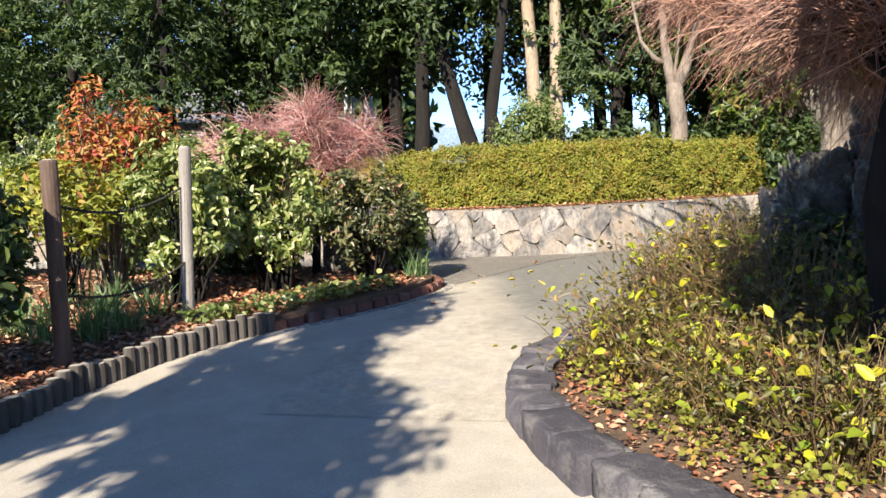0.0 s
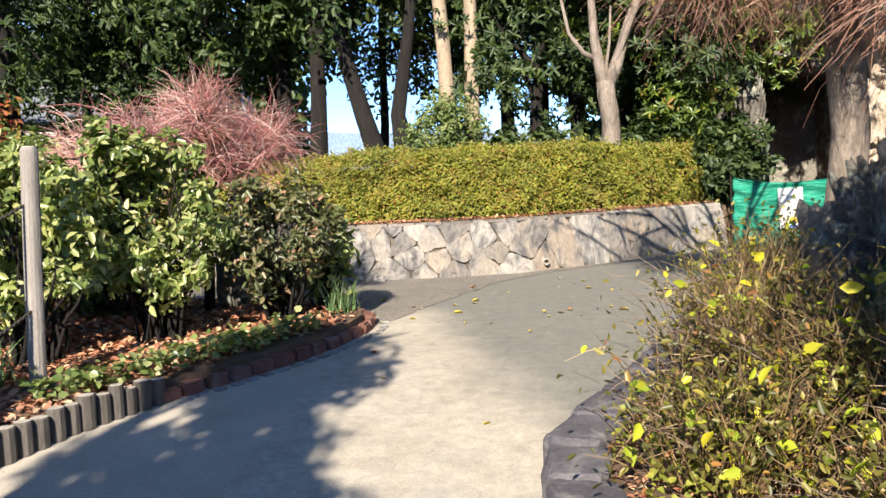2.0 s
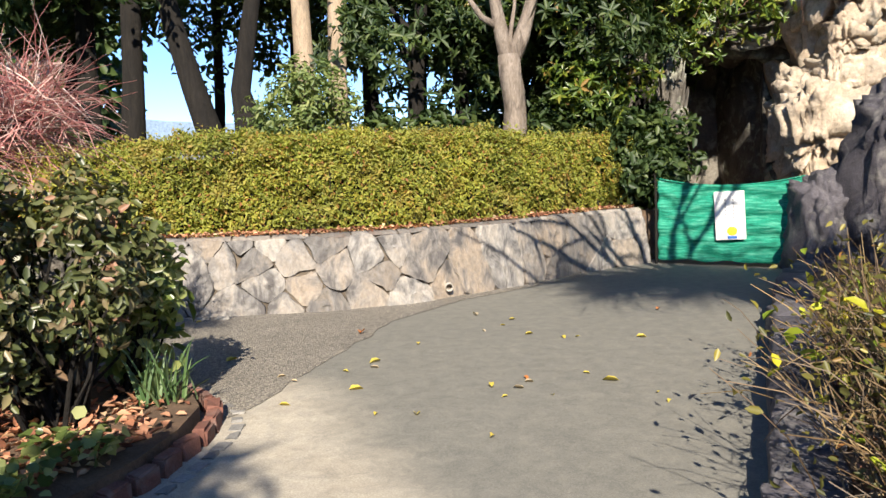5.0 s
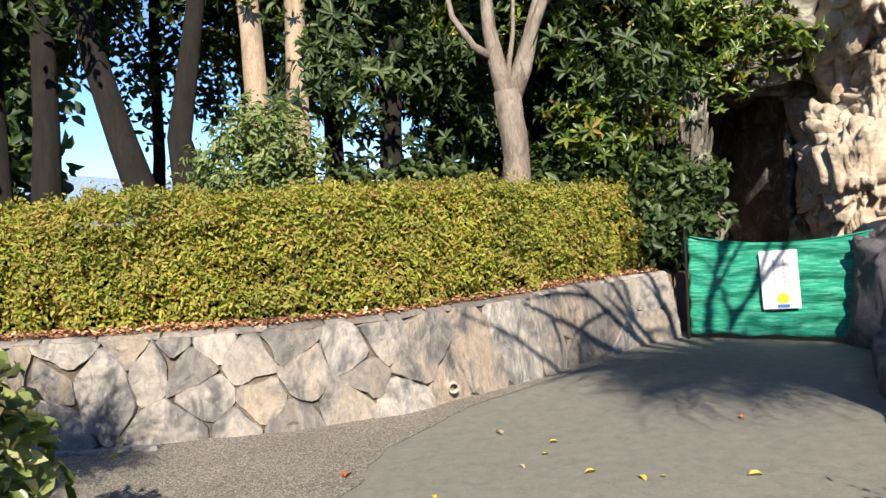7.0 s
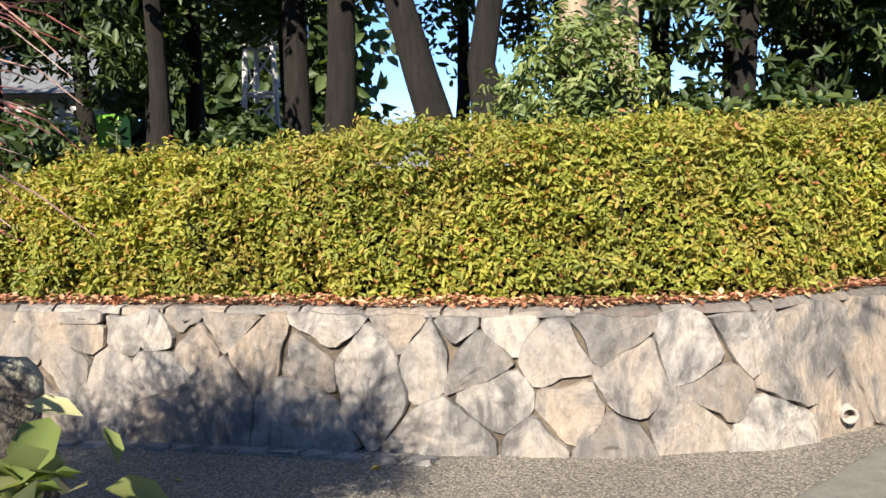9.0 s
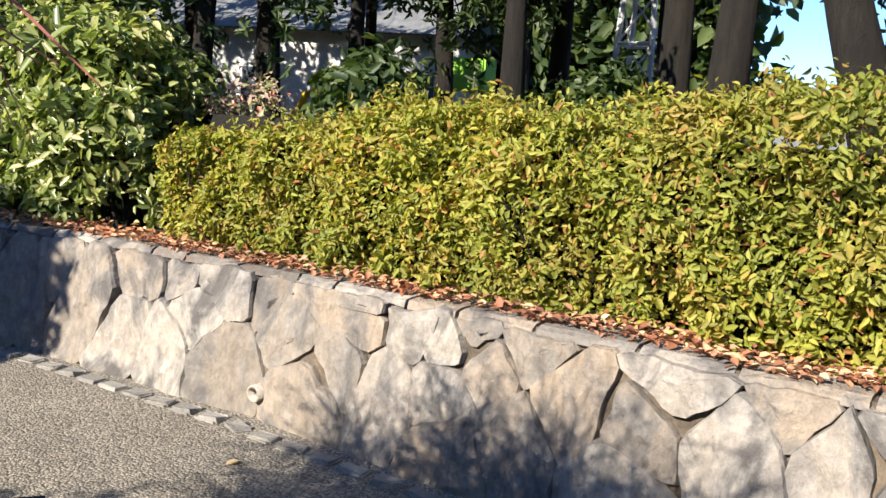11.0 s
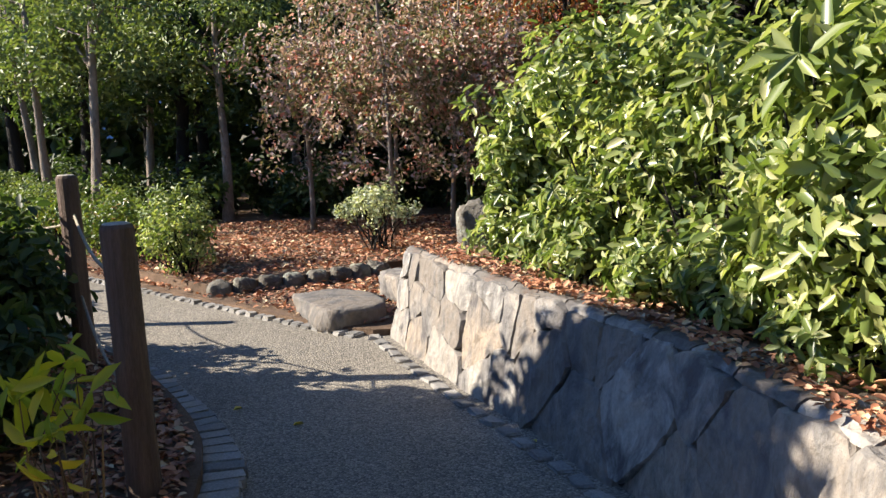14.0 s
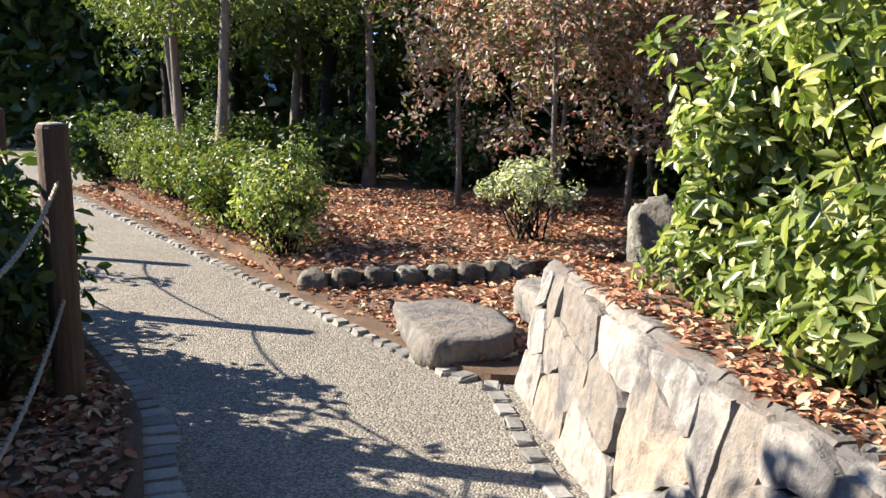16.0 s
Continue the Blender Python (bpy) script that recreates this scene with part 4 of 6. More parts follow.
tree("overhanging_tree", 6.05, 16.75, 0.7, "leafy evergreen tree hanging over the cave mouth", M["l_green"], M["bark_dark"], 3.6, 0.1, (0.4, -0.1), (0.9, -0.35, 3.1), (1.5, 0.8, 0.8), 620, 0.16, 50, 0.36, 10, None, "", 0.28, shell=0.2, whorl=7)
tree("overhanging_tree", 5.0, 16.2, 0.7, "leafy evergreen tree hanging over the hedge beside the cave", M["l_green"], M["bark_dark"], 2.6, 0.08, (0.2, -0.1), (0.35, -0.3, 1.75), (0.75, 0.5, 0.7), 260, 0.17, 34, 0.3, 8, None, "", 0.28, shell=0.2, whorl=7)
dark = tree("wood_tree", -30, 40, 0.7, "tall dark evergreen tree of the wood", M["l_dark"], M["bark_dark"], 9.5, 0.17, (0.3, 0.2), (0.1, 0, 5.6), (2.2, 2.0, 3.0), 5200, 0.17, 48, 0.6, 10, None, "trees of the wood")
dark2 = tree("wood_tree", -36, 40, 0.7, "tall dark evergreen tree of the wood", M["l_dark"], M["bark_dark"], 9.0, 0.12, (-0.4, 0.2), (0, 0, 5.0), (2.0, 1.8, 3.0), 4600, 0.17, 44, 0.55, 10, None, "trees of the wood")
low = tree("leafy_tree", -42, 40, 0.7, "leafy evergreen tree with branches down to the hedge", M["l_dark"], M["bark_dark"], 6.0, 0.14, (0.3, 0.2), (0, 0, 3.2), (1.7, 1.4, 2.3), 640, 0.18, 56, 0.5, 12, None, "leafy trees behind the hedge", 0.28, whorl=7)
WOOD = [(-1.35, 16.6, 0), (-2.2, 17.8, 0), (-3.2, 16.4, 1), (-2.9, 19.8, 0), (-4.6, 18.8, 0), (-6.2, 17.6, 1), (-5.3, 21.0, 0), (-7.8, 17.6, 0), (-8.6, 20.5, 1),
        (2.9, 18.2, 0), (3.9, 19.8, 1), (5.2, 18.4, 0), (6.4, 20.2, 0), (-10.5, 18.6, 0), (-12.5, 17.4, 1), (0.6, 22.5, 1), (-14.5, 19.5, 0), (2.2, 20.5, 0), (7.8, 21.5, 1), (-0.9, 21.2, 1), (0.9, 19.4, 1)]
for i, (wx, wy, k) in enumerate(WOOD):
    copy_thing((dark, dark2)[k], pose(wx, wy, 0.7, 0, 0, 67 * i))
for i, (wx, wy) in enumerate([(2.75, 16.6), (5.2, 16.3), (3.6, 17.3), (5.9, 17.4), (-9.5, 16.0), (-7.0, 15.8), (-5.4, 18.4), (7.0, 18.6), (4.8, 19.2)]):
    copy_thing(low, pose(wx, wy, 0.7, 0, 0, 80 * i))
for o in (dark, dark2, low):
    o.matrix_basis = pose({dark: -17.5, dark2: -20.5, low: 4.5}[o], {dark: 18.5, dark2: 15.5, low: 17.8}[o], 0.7)
under = shrub("undergrowth", 3.0, 15.6, 0.7, "dark evergreen undergrowth shrub in the wood", "shrub", M["l_dark"], (0.9, 0.5, 0.7), 0.8, 2000, 0.14, 0.45, 36, 0.28, 8, None, 0.012, "undergrowth shrubs")
for i, (wx, wy) in enumerate([(2.3, 15.9), (4.6, 16.1), (5.6, 15.8), (-6.4, 15.0), (-4.2, 15.6), (-8.2, 14.6), (-2.4, 17.0), (-5.2, 16.6), (-3.3, 18.4), (6.2, 16.2), (-7.2, 18.8), (-10.5, 16.5)]):
    copy_thing(under, pose(wx, wy, 0.7, 0, 0, 70 * i))

def far_wood():
    P = []
    r2 = np.random.default_rng(77)
    for _ in range(52000):
        k = r2.random()
        if k < 0.55:
            x, y = -24 - abs(r2.normal(0, 2.5)), r2.uniform(-8, 32)
        elif k < 0.85:
            x, y = r2.uniform(-26, -5.5), 30 + abs(r2.normal(0, 2))
        else:
            x, y = r2.uniform(4.5, 22), 25 + abs(r2.normal(0, 2))
        top = 7 + 2.5 * noise.noise(Vector((x * 0.3, y * 0.3, 2)))
        P.append((x, y, top * r2.random() ** 0.8))
    P = np.array(P)
    v, f = leaf_cloud(P, np.tile([0.3, -0.5, 0.6], (len(P), 1)), 0.5, 0.55, 0.9)
    tagged(np_mesh("far_wood", v, f, M["l_dark"]), "dense dark evergreen wood farther off", "wood", "", "stuff")


far_wood()
shrub("red_leaf_shrub", -5.3, 15.2, 0.7, "low shrub with dull red leaves behind the hedge", "shrub", M["l_pink"], (0.8, 0.5, 0.4), 0.75, 1300, 0.07, 0.45, 34, 0.22, 8)

# ---- planting of the island bed ----
twig_tree("red_twig_shrub", -0.62, 9.12, 0.1, "bare weeping shrub with dense reddish pink twigs", M["twig_red"], M["bark_dark"], [(0, 0, 0), (0.03, 0, 0.5), (-0.02, 0.02, 1.1)], [0.06, 0.05, 0.045],
          [(-1.1, -0.4, 1.6), (-0.5, -0.6, 1.75), (0.2, -0.4, 2.0), (0.8, -0.1, 1.65), (0.65, 0.35, 1.75), (-0.5, 0.4, 1.8), (0, 0, 2.05), (-1.2, 0.2, 1.7)], 3600, 0.52, 0.26, 21, 0.0044, 0.45, "shrub")
shrub("dull_bush", 0.3, 8.5, 0.1, "dense bush with dull green and brownish leaves", "bush", M["l_camellia"], (0.55, 0.7, 0.55), 0.85, 3800, 0.072, 0.45, 75, 0.15, 12, None, 0.016)
shrub("glossy_bush", 0.6, 9.05, 0.1, "small bush with large glossy green leaves at the corner", "bush", M["l_bright"], (0.32, 0.3, 0.42), 0.62, 380, 0.115, 0.38, 26, 0.16, 8, whorl=6)
shrub("green_bush", -0.5, 7.75, 0.1, "dense evergreen bush with bright green leaves", "bush", M["l_bright"], (0.66, 0.7, 0.78), 1.12, 2400, 0.095, 0.38, 70, 0.17, 12, None, 0.016, "green bushes of the bed", whorl=7)
shrub("green_bush", -1.2, 7.05, 0.1, "dense evergreen bush with bright green leaves", "bush", M["l_bright"], (0.75, 0.65, 0.7), 1.08, 2200, 0.095, 0.38, 64, 0.17, 10, None, 0.016, "green bushes of the bed", whorl=7)
shrub("nandina", -2.25, 7.3, 0.1, "multi-stemmed shrub with orange and red autumn leaves", "shrub", M["l_orange"], (0.66, 0.55, 0.6), 1.85, 2600, 0.075, 0.4, 36, 0.2, 10, M["bark_pale"], 0.02)
shrub("yellow_green_shrub", -2.2, 6.45, 0.1, "low yellow-green shrub beside the orange one", "shrub", M["l_hedge"], (0.7, 0.55, 0.5), 1.15, 1700, 0.09, 0.4, 34, 0.22, 8)
shrub("dark_bush", -1.3, 4.05, 0.1, "dark shaded bush beside the path's log edging", "bush", M["l_dark"], (0.5, 0.6, 0.8), 0.92, 3200, 0.1, 0.45, 38, 0.22, 10)
for i, (bx, by, rx, h_) in enumerate([(-3.3, 8.9, 0.7, 0.9), (-5.3, 8.7, 0.6, 0.85), (-6.3, 8.0, 0.9, 0.9), (-1.6, 9.2, 0.7, 0.7), (-7.6, 7.4, 0.55, 0.95), (-8.6, 6.4, 0.7, 0.95), (-9.9, 5.4, 0.9, 1.1), (-7.0, 8.3, 0.4, 1.0), (-7.9, 7.7, 0.45, 1.1)]):
    shrub("shade_bush", bx, by, 0.1, "dark evergreen bush behind the rope fence", "bush", M["l_dark"], (rx, 0.55, 0.5 * h_ + 0.1), 0.55 * h_, 1700, 0.1, 0.45, 36, 0.22, 10, None, 0.014, "bushes behind the rope fence", i)
# added shade casters beside the view; crowns sized for shadow on path and wall
for bx_, cz_ in ((-4.8, 2.6), (-5.5, 2.6), (-6.2, 1.75)):
    tree("bed_tree", bx_, 7.2, 0.1, "evergreen tree added in the bed to shade the path", M["l_green"], M["bark_dark"], 3.4, 0.1, (0.2, 0.1), (0, 0, cz_), (0.6, 1.0, 1.2 if cz_ > 2 else 0.7), 7500, 0.15, 62, 0.36, 8, None, "evergreen trees of the bed", shell=0.15)
# trees outside the view, placed so their crowns shade path and log edging
for tx, ty, th, cc, cr in ((0.0, -2.6, 5.2, (0.1, 0.1, 4.5), (1.0, 1.3, 0.8)), (0.75, -3.1, 4.8, (0.1, 0.3, 4.0), (0.75, 0.8, 0.6)), (-0.7, -1.0, 5.6, (0.9, 0.6, 4.9), (0.5, 0.9, 0.5)), (-1.6, -2.6, 4.6, (0.1, 0.2, 3.2), (1.0, 1.1, 0.9))):
    tree("path_tree", tx, ty, 0.05, "unseen evergreen tree added to shade the start of the path", M["l_green"], M["bark_dark"], th, 0.12, (0.1, 0.1), cc, cr, 5200, 0.15, 40, 0.36, 9, shell=0.1, group="trees beside the start of the path")


# tree outside the view, added to throw shade over the rock bed
tree("kerb_tree", 5.5, 1.0, 0.13, "unseen evergreen tree added to shade the bed behind the kerb", M["l_green"], M["bark_dark"], 4.2, 0.11, (-0.1, 0.1), (-0.75, 0.3, 3.1), (1.1, 1.15, 0.75), 7500, 0.14, 56, 0.38, 10, shell=0.1)


# ---- kerbs ----
def kerb_row(name, poly, step, size, mat, label, seed, cap=None, lift=0.0, rough=0.3, flat=0.0):
    at, L = along(poly)
    p0 = at(L / 2)[0]
    k = thing(name, p0.x, p0.y, 0, label, "kerb", "", "structure")
    r2 = np.random.default_rng(seed)
    s = step * 0.5
    protos = []
    for i in range(5):
        b = rock_mesh(size[0] * r2.uniform(0.85, 1.1) / 2, size[1] * r2.uniform(0.9, 1.1) / 2, size[2] / 2, seed + i * 1.3, rough, 4, flat)
        me = bpy.data.meshes.new(name)
        b.to_mesh(me)
        b.free()
        me.materials.append(mat)
        me.polygons.foreach_set("use_smooth", [True] * len(me.polygons))
        protos.append(me)
    while s < L:
        p, n = at(s)
        ob = new("kerb_stone", protos[int(r2.integers(0, 5))])
        ob.parent = k
        ob.matrix_basis = Matrix.Translation((p.x - p0.x, p.y - p0.y, lift + rise(p.x, p.y) - rise(p0.x, p0.y))) @ Matrix.Rotation(math.atan2(n.x, -n.y) + r2.normal(0, 0.06), 4, "Z")
        s += step
    return k


kerb_row("kerb_rock", [(x + 0.15, y + 0.02) for x, y in RIGHT[1:]], 0.42, (0.5, 0.33, 0.5), M["dark_stone"], "kerb of large dark rough stones round the bed", 4, None, 0.0, 0.2, 0.72)
kerb_row("kerb_round_stone", [(-9.95, 8.95), (-10.2, 9.5), (-10.6, 10.3), (-11.1, 10.85)], 0.27, (0.27, 0.22, 0.3), M["rock"], "row of rounded stones edging the leafy bed", 8, None, 0.06, 0.2)


def log_kerb():
    at, L = along(ISLAND[1:7])
    p0 = at(L / 2)[0]
    k = thing("kerb_log", p0.x, p0.y, 0, "palisade edging of short upright weathered logs", "kerb", "", "structure")
    s, i = 0.0, 0
    r2 = np.random.default_rng(2)
    while s < L:
        p, n = at(s)
        r = r2.uniform(0.048, 0.06)
        hgt = 0.2 + r2.uniform(-0.03, 0.03)
        V, F = tube([(0, 0, -0.05), (0, 0, hgt * 0.6), (0, 0, hgt - 0.01), (0, 0, hgt)], [r, r * 1.02, r, r * 0.88], 10, 0.15)
        ob = make("log", V, F, M["log"], k)
        ob.data.materials.append(M["log_end"])
        ob.data.polygons[len(F) - 1].material_index = 1
        ob.location = (p.x - p0.x, p.y - p0.y, rise(p.x, p.y) - rise(p0.x, p0.y))
        s += r * 2.05


def block_row(name, part_name, poly, size, mat, label, seed, z=0.0, gap=0.012, turn=0.05, tilt=0.03):
    at, L = along(poly)
    p0 = at(L / 2)[0]
    k = thing(name, p0.x, p0.y, 0, label, "kerb", "", "structure")
    r2 = np.random.default_rng(seed)
    protos = []
    for i in range(5):
        b = bmesh.new()
        box_bm(b, 0, 0, 0, size[0] * r2.uniform(0.8, 1.0), size[1] * r2.uniform(0.85, 1.1), size[2], 0.012)
        for v in b.verts:
            v.co += Vector(r2.normal(0, 0.005, 3))
        me = bpy.data.meshes.new(part_name)
        b.to_mesh(me)
        b.free()
        me.materials.append(mat)
        protos.append(me)
    s = 0.0
    while s < L:
        p, n = at(s)
        ob = new(part_name, protos[int(r2.integers(0, 5))])
        ob.parent = k
        ob.matrix_basis = Matrix.Translation((p.x - p0.x, p.y - p0.y, z + rise(p.x, p.y) - rise(p0.x, p0.y))) @ Matrix.Rotation(math.atan2(n.x, -n.y) + r2.normal(0, turn), 4, "Z") @ Matrix.Rotation(r2.normal(0, tilt), 4, "X")
        s += size[0] + gap


log_kerb()
block_row("kerb_brick", "brick", ISLAND[6:14], (0.2, 0.09, 0.11), M["brick"], "red brick edging along the planting bed", 5, 0.035, 0.006)
block_row("edging_wall_foot", "edging_stone", [(x, y - 0.13) for x, y in WALL if x < 0.8], (0.17, 0.1, 0.06), M["flag"], "row of small flat stones along the wall foot", 6, -0.006, 0.02, 0.1)
block_row("edging_brick_foot", "edging_stone", [(x + 0.13, y) for x, y in ISLAND[6:13]], (0.13, 0.09, 0.05), M["flag"], "row of small grey paving stones along the brick edging", 16, -0.018, 0.015, 0.08)
block_row("edging_south", "edging_stone", [(x, y + 0.05) for x, y in ISLAND[16:22]], (0.11, 0.2, 0.14), M["flag"], "edging of narrow dark stones beside the path", 7, 0.0, 0.012, 0.06)
block_row("edging_far", "edging_stone", FAR_EDGE, (0.12, 0.16, 0.07), M["flag"], "edging of small stones along the far side of the path", 9, 0.0, 0.02, 0.12)


# ---- rocks ----
def rock(name, x, y, z, sx, sy, sz, seed, label, mat="rock", rough=0.3, sub=4, flat=0.0, rz=0):
    ob = part(name, rock_mesh(sx, sy, sz, seed, rough, sub, flat), M[mat], None, "", True)
    ob.matrix_world = pose(x, y, z + rise(x, y), 0, 0, rz)
    return tagged(ob, label, "rock")


rock("lichen_rock", 5.0, 6.75, 0.62, 0.4, 0.42, 0.8, 3, "tall grey rock patched with pale lichen", "rock", 0.38, 6)
rock("lichen_rock", 5.72, 6.35, 0.85, 0.55, 0.55, 1.15, 13, "tall grey rock patched with pale lichen", "rock", 0.38, 6)
rock("lichen_rock", 6.5, 5.6, 0.9, 0.7, 0.6, 1.35, 14, "tall grey rock patched with pale lichen", "rock", 0.38, 6)
rock("pointed_rock", 4.72, 7.1, 0.45, 0.24, 0.25, 0.66, 5, "narrow pointed grey rock beside the big rock", "rock", 0.35, 5)
rock("boulder", -0.3, 9.72, 0.38, 0.4, 0.34, 0.7, 6, "dark rough boulder at the bed's corner", "rock", 0.3, 5)
rock("step_stone", -8.8, 10.4, 0.1, 0.5, 0.34, 0.2, 7, "flat-topped grey stone forming a step", "stone", 0.18, 4, 0.55, 25)
rock("step_stone_small", -9.25, 11.1, 0.22, 0.4, 0.28, 0.2, 17, "smaller flat stone behind the step stone", "stone", 0.18, 4, 0.55, 30)
rock("upright_stone", -8.55, 11.6, 0.75, 0.18, 0.15, 0.3, 9, "small upright grey stone at the wall's end", "rock", 0.25)
# net rocks take the dark stone so tree shade sits in their colour
rock("net_rock", 7.55, 13.75, 0.55, 0.48, 0.6, 0.72, 19, "rock in a shade-dark colour that holds the end of the green net", "dark_stone", 0.38, 5)
rock("net_rock", 8.3, 13.2, 0.9, 0.8, 0.7, 1.2, 29, "rock in a shade-dark colour that holds the end of the green net", "dark_stone", 0.38, 5)


def grotto():
    g = thing("rock_grotto", 8.0, 17.0, 0, "tan artificial rock cliff with a dark cave mouth", "cliff")
    def lump(n, x, y, z, sx, sy, sz, seed, rough=0.4, mat="cliff", sub=6):
        b = rock_mesh(sx, sy, sz, seed, rough, sub, 0.0, 2.0)
        bmesh.ops.translate(b, verts=b.verts, vec=(x - 8.0, y - 17.0, z))
        part(n, b, M[mat], g, "", True)
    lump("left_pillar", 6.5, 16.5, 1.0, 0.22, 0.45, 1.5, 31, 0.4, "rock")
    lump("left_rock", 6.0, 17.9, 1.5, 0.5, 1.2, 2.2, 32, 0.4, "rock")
    lump("right_cliff", 10.5, 17.1, 2.0, 1.5, 1.3, 2.6, 33, 0.4)
    lump("upper_cliff", 11.2, 17.2, 4.8, 1.9, 1.6, 2.4, 34, 0.45)
    r3 = np.random.default_rng(12)
    for row in range(7):
        for col in range(5):
            k = r3.uniform(0.36, 0.62)
            # lowest row in darker rock: wet foot, its shadow also in the colour
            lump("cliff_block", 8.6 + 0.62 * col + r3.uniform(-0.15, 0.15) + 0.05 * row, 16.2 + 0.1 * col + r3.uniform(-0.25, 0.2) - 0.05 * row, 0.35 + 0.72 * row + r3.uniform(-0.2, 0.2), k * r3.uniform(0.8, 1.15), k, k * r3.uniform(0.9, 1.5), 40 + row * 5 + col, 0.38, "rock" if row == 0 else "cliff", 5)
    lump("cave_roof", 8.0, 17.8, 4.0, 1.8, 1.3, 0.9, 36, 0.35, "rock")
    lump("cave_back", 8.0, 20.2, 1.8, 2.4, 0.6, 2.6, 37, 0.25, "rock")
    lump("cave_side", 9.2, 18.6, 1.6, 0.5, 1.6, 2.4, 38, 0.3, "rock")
grotto()
twig_tree("weeping_plum", 5.5, 8.95, 0.12, "bare weeping tree with pale trunk and pinkish brown twigs", M["twig_brown"], M["bark_pale"],
          [(0, 0, 0), (-0.02, 0, 0.7), (0.02, 0, 1.5), (-0.03, -0.05, 2.2), (-0.06, -0.05, 2.75)], [0.23, 0.185, 0.175, 0.165, 0.14],
          [(-1.4, -0.8, 3.0), (-0.8, -1.6, 2.9), (0.2, -2.0, 2.9), (1.0, -1.0, 3.1), (1.7, -0.3, 3.0), (-1.6, -1.2, 2.8), (-1.6, -0.2, 3.0), (0, -0.6, 3.5), (0.9, -2.4, 2.8), (1.9, -1.8, 2.9), (-0.2, -1.2, 3.3)],
          6400, 0.85, 0.3, 31, 0.0038, 0.2, limbs=[(-1.6, 0.6, 3.6), (-0.7, 1.4, 4.1), (0.4, 1.2, 4.3), (-2.3, 0.1, 3.3), (-1.2, -0.5, 4.4), (0.9, 0.4, 4.2), (-2.2, -1.0, 3.3)])


# ---- yellow kerria shrubs in the right bed ----
def cane_shrub(name, x, y, z, r, hgt, n, seed, label, leaves=260):
    r2 = np.random.default_rng(seed)
    h = thing(name, x, y, z, label, "shrub", "yellow-leaved shrubs behind the dark kerb")
    st, P = [], []
    for i in range(n):
        a = Vector((*(r2.normal(0, 0.35, 2) * r), -0.03))
        d = Vector((a.x * 0.9 + r2.normal(0, 0.35), a.y * 0.9 + r2.normal(0, 0.35), 1.6)).normalized()
        q = [a]
        L = hgt * r2.uniform(0.5, 1.15)
        for k in range(5):
            d = (d + Vector((*r2.normal(0, 0.13, 2), -0.13 * k * r2.random()))).normalized()
            q.append(q[-1] + d * L / 5)
            if k > 0:
                P.append(q[-1])
        st.append(tube(q, [0.0042, 0.004, 0.0036, 0.003, 0.0024, 0.0016], 3, cap=False))
        if r2.random() < 0.7:
            s = q[3]
            d2 = (d + Vector(r2.normal(0, 0.7, 3))).normalized()
            st.append(tube([s, s + d2 * 0.12, s + d2 * 0.25 + Vector((0, 0, -0.03))], [0.004, 0.003, 0.0015], 3, cap=False))
            P.append(s + d2 * 0.25)
    tagged(make("cane_mass", *join(st), M["twig_dry"], h), kind="stuff")
    P = np.array([tuple(p) for p in P])
    k = r2.integers(0, len(P), leaves)
    v, f = leaf_cloud(P[k] + r2.normal(0, 0.03, (leaves, 3)), np.tile([0, -0.4, 0.8], (leaves, 1)), 0.085, 0.5, 0.6, 0.2, 0.5)
    np_mesh("foliage", v, f, M["l_yellow"], h)
    k = r2.integers(0, len(P), leaves * 13)
    v, f = leaf_cloud(P[k] + r2.normal(0, 0.06, (leaves * 13, 3)), np.tile([0, -0.3, 0.8], (leaves * 13, 1)), 0.046, 0.45, 0.8)
    np_mesh("dull_foliage", v, f, M["l_olive"], h)


for i, (x_, y_, r_, h_, n_) in enumerate([(3.55, 4.75, 0.42, 0.62, 280), (3.75, 5.6, 0.48, 0.85, 340), (4.05, 6.5, 0.45, 0.95, 320), (4.3, 5.1, 0.5, 0.95, 340), (4.1, 3.9, 0.42, 0.62, 260), (4.55, 3.3, 0.42, 0.7, 260), (4.75, 4.4, 0.45, 0.95, 260), (4.45, 7.5, 0.4, 0.95, 260), (4.9, 8.3, 0.45, 0.85, 220)]):
    cane_shrub("yellow_kerria", x_, y_, 0.13, r_, h_, n_, 50 + i, "thicket of dry brown canes with yellow-green leaves", 110 if i in (0, 4, 5) else 75)
# dark-leaved bushes added as a stand-in for deep shade before the rock
for bx_, by_, hh in ((4.85, 5.6, 0.42), (5.3, 5.0, 0.5)):
    shrub("dark_bush", bx_, by_, 0.13, "dark bush added to fill the shaded spot before the big rock", "bush", M["l_dark"], (0.45, 0.45, hh), hh + 0.05, 1800, 0.08, 0.45, 36, 0.2, 10)
twig_tree("shaded_plum", 4.8, 3.95, 0.13, "bare tree with shade-dark trunk and dense brown twigs over the rocks", M["twig_brown"], M["bark_dark"],
          [(0, 0, 0), (0.05, 0.02, 0.6), (0.0, 0, 1.2), (0.1, -0.05, 1.8)], [0.085, 0.07, 0.065, 0.06],
          [(-0.45, 0.9, 2.35), (0.3, 1.2, 2.3), (1.0, 1.5, 2.4), (1.6, 0.6, 2.4), (0.8, -0.4, 2.4), (0.2, 0.3, 2.6), (1.5, 1.8, 2.2), (-0.3, 0.1, 2.4), (1.0, 0.6, 2.6), (0.4, 0.8, 2.5)],
          4600, 0.7, 0.3, 33, 0.0045, 0.1)


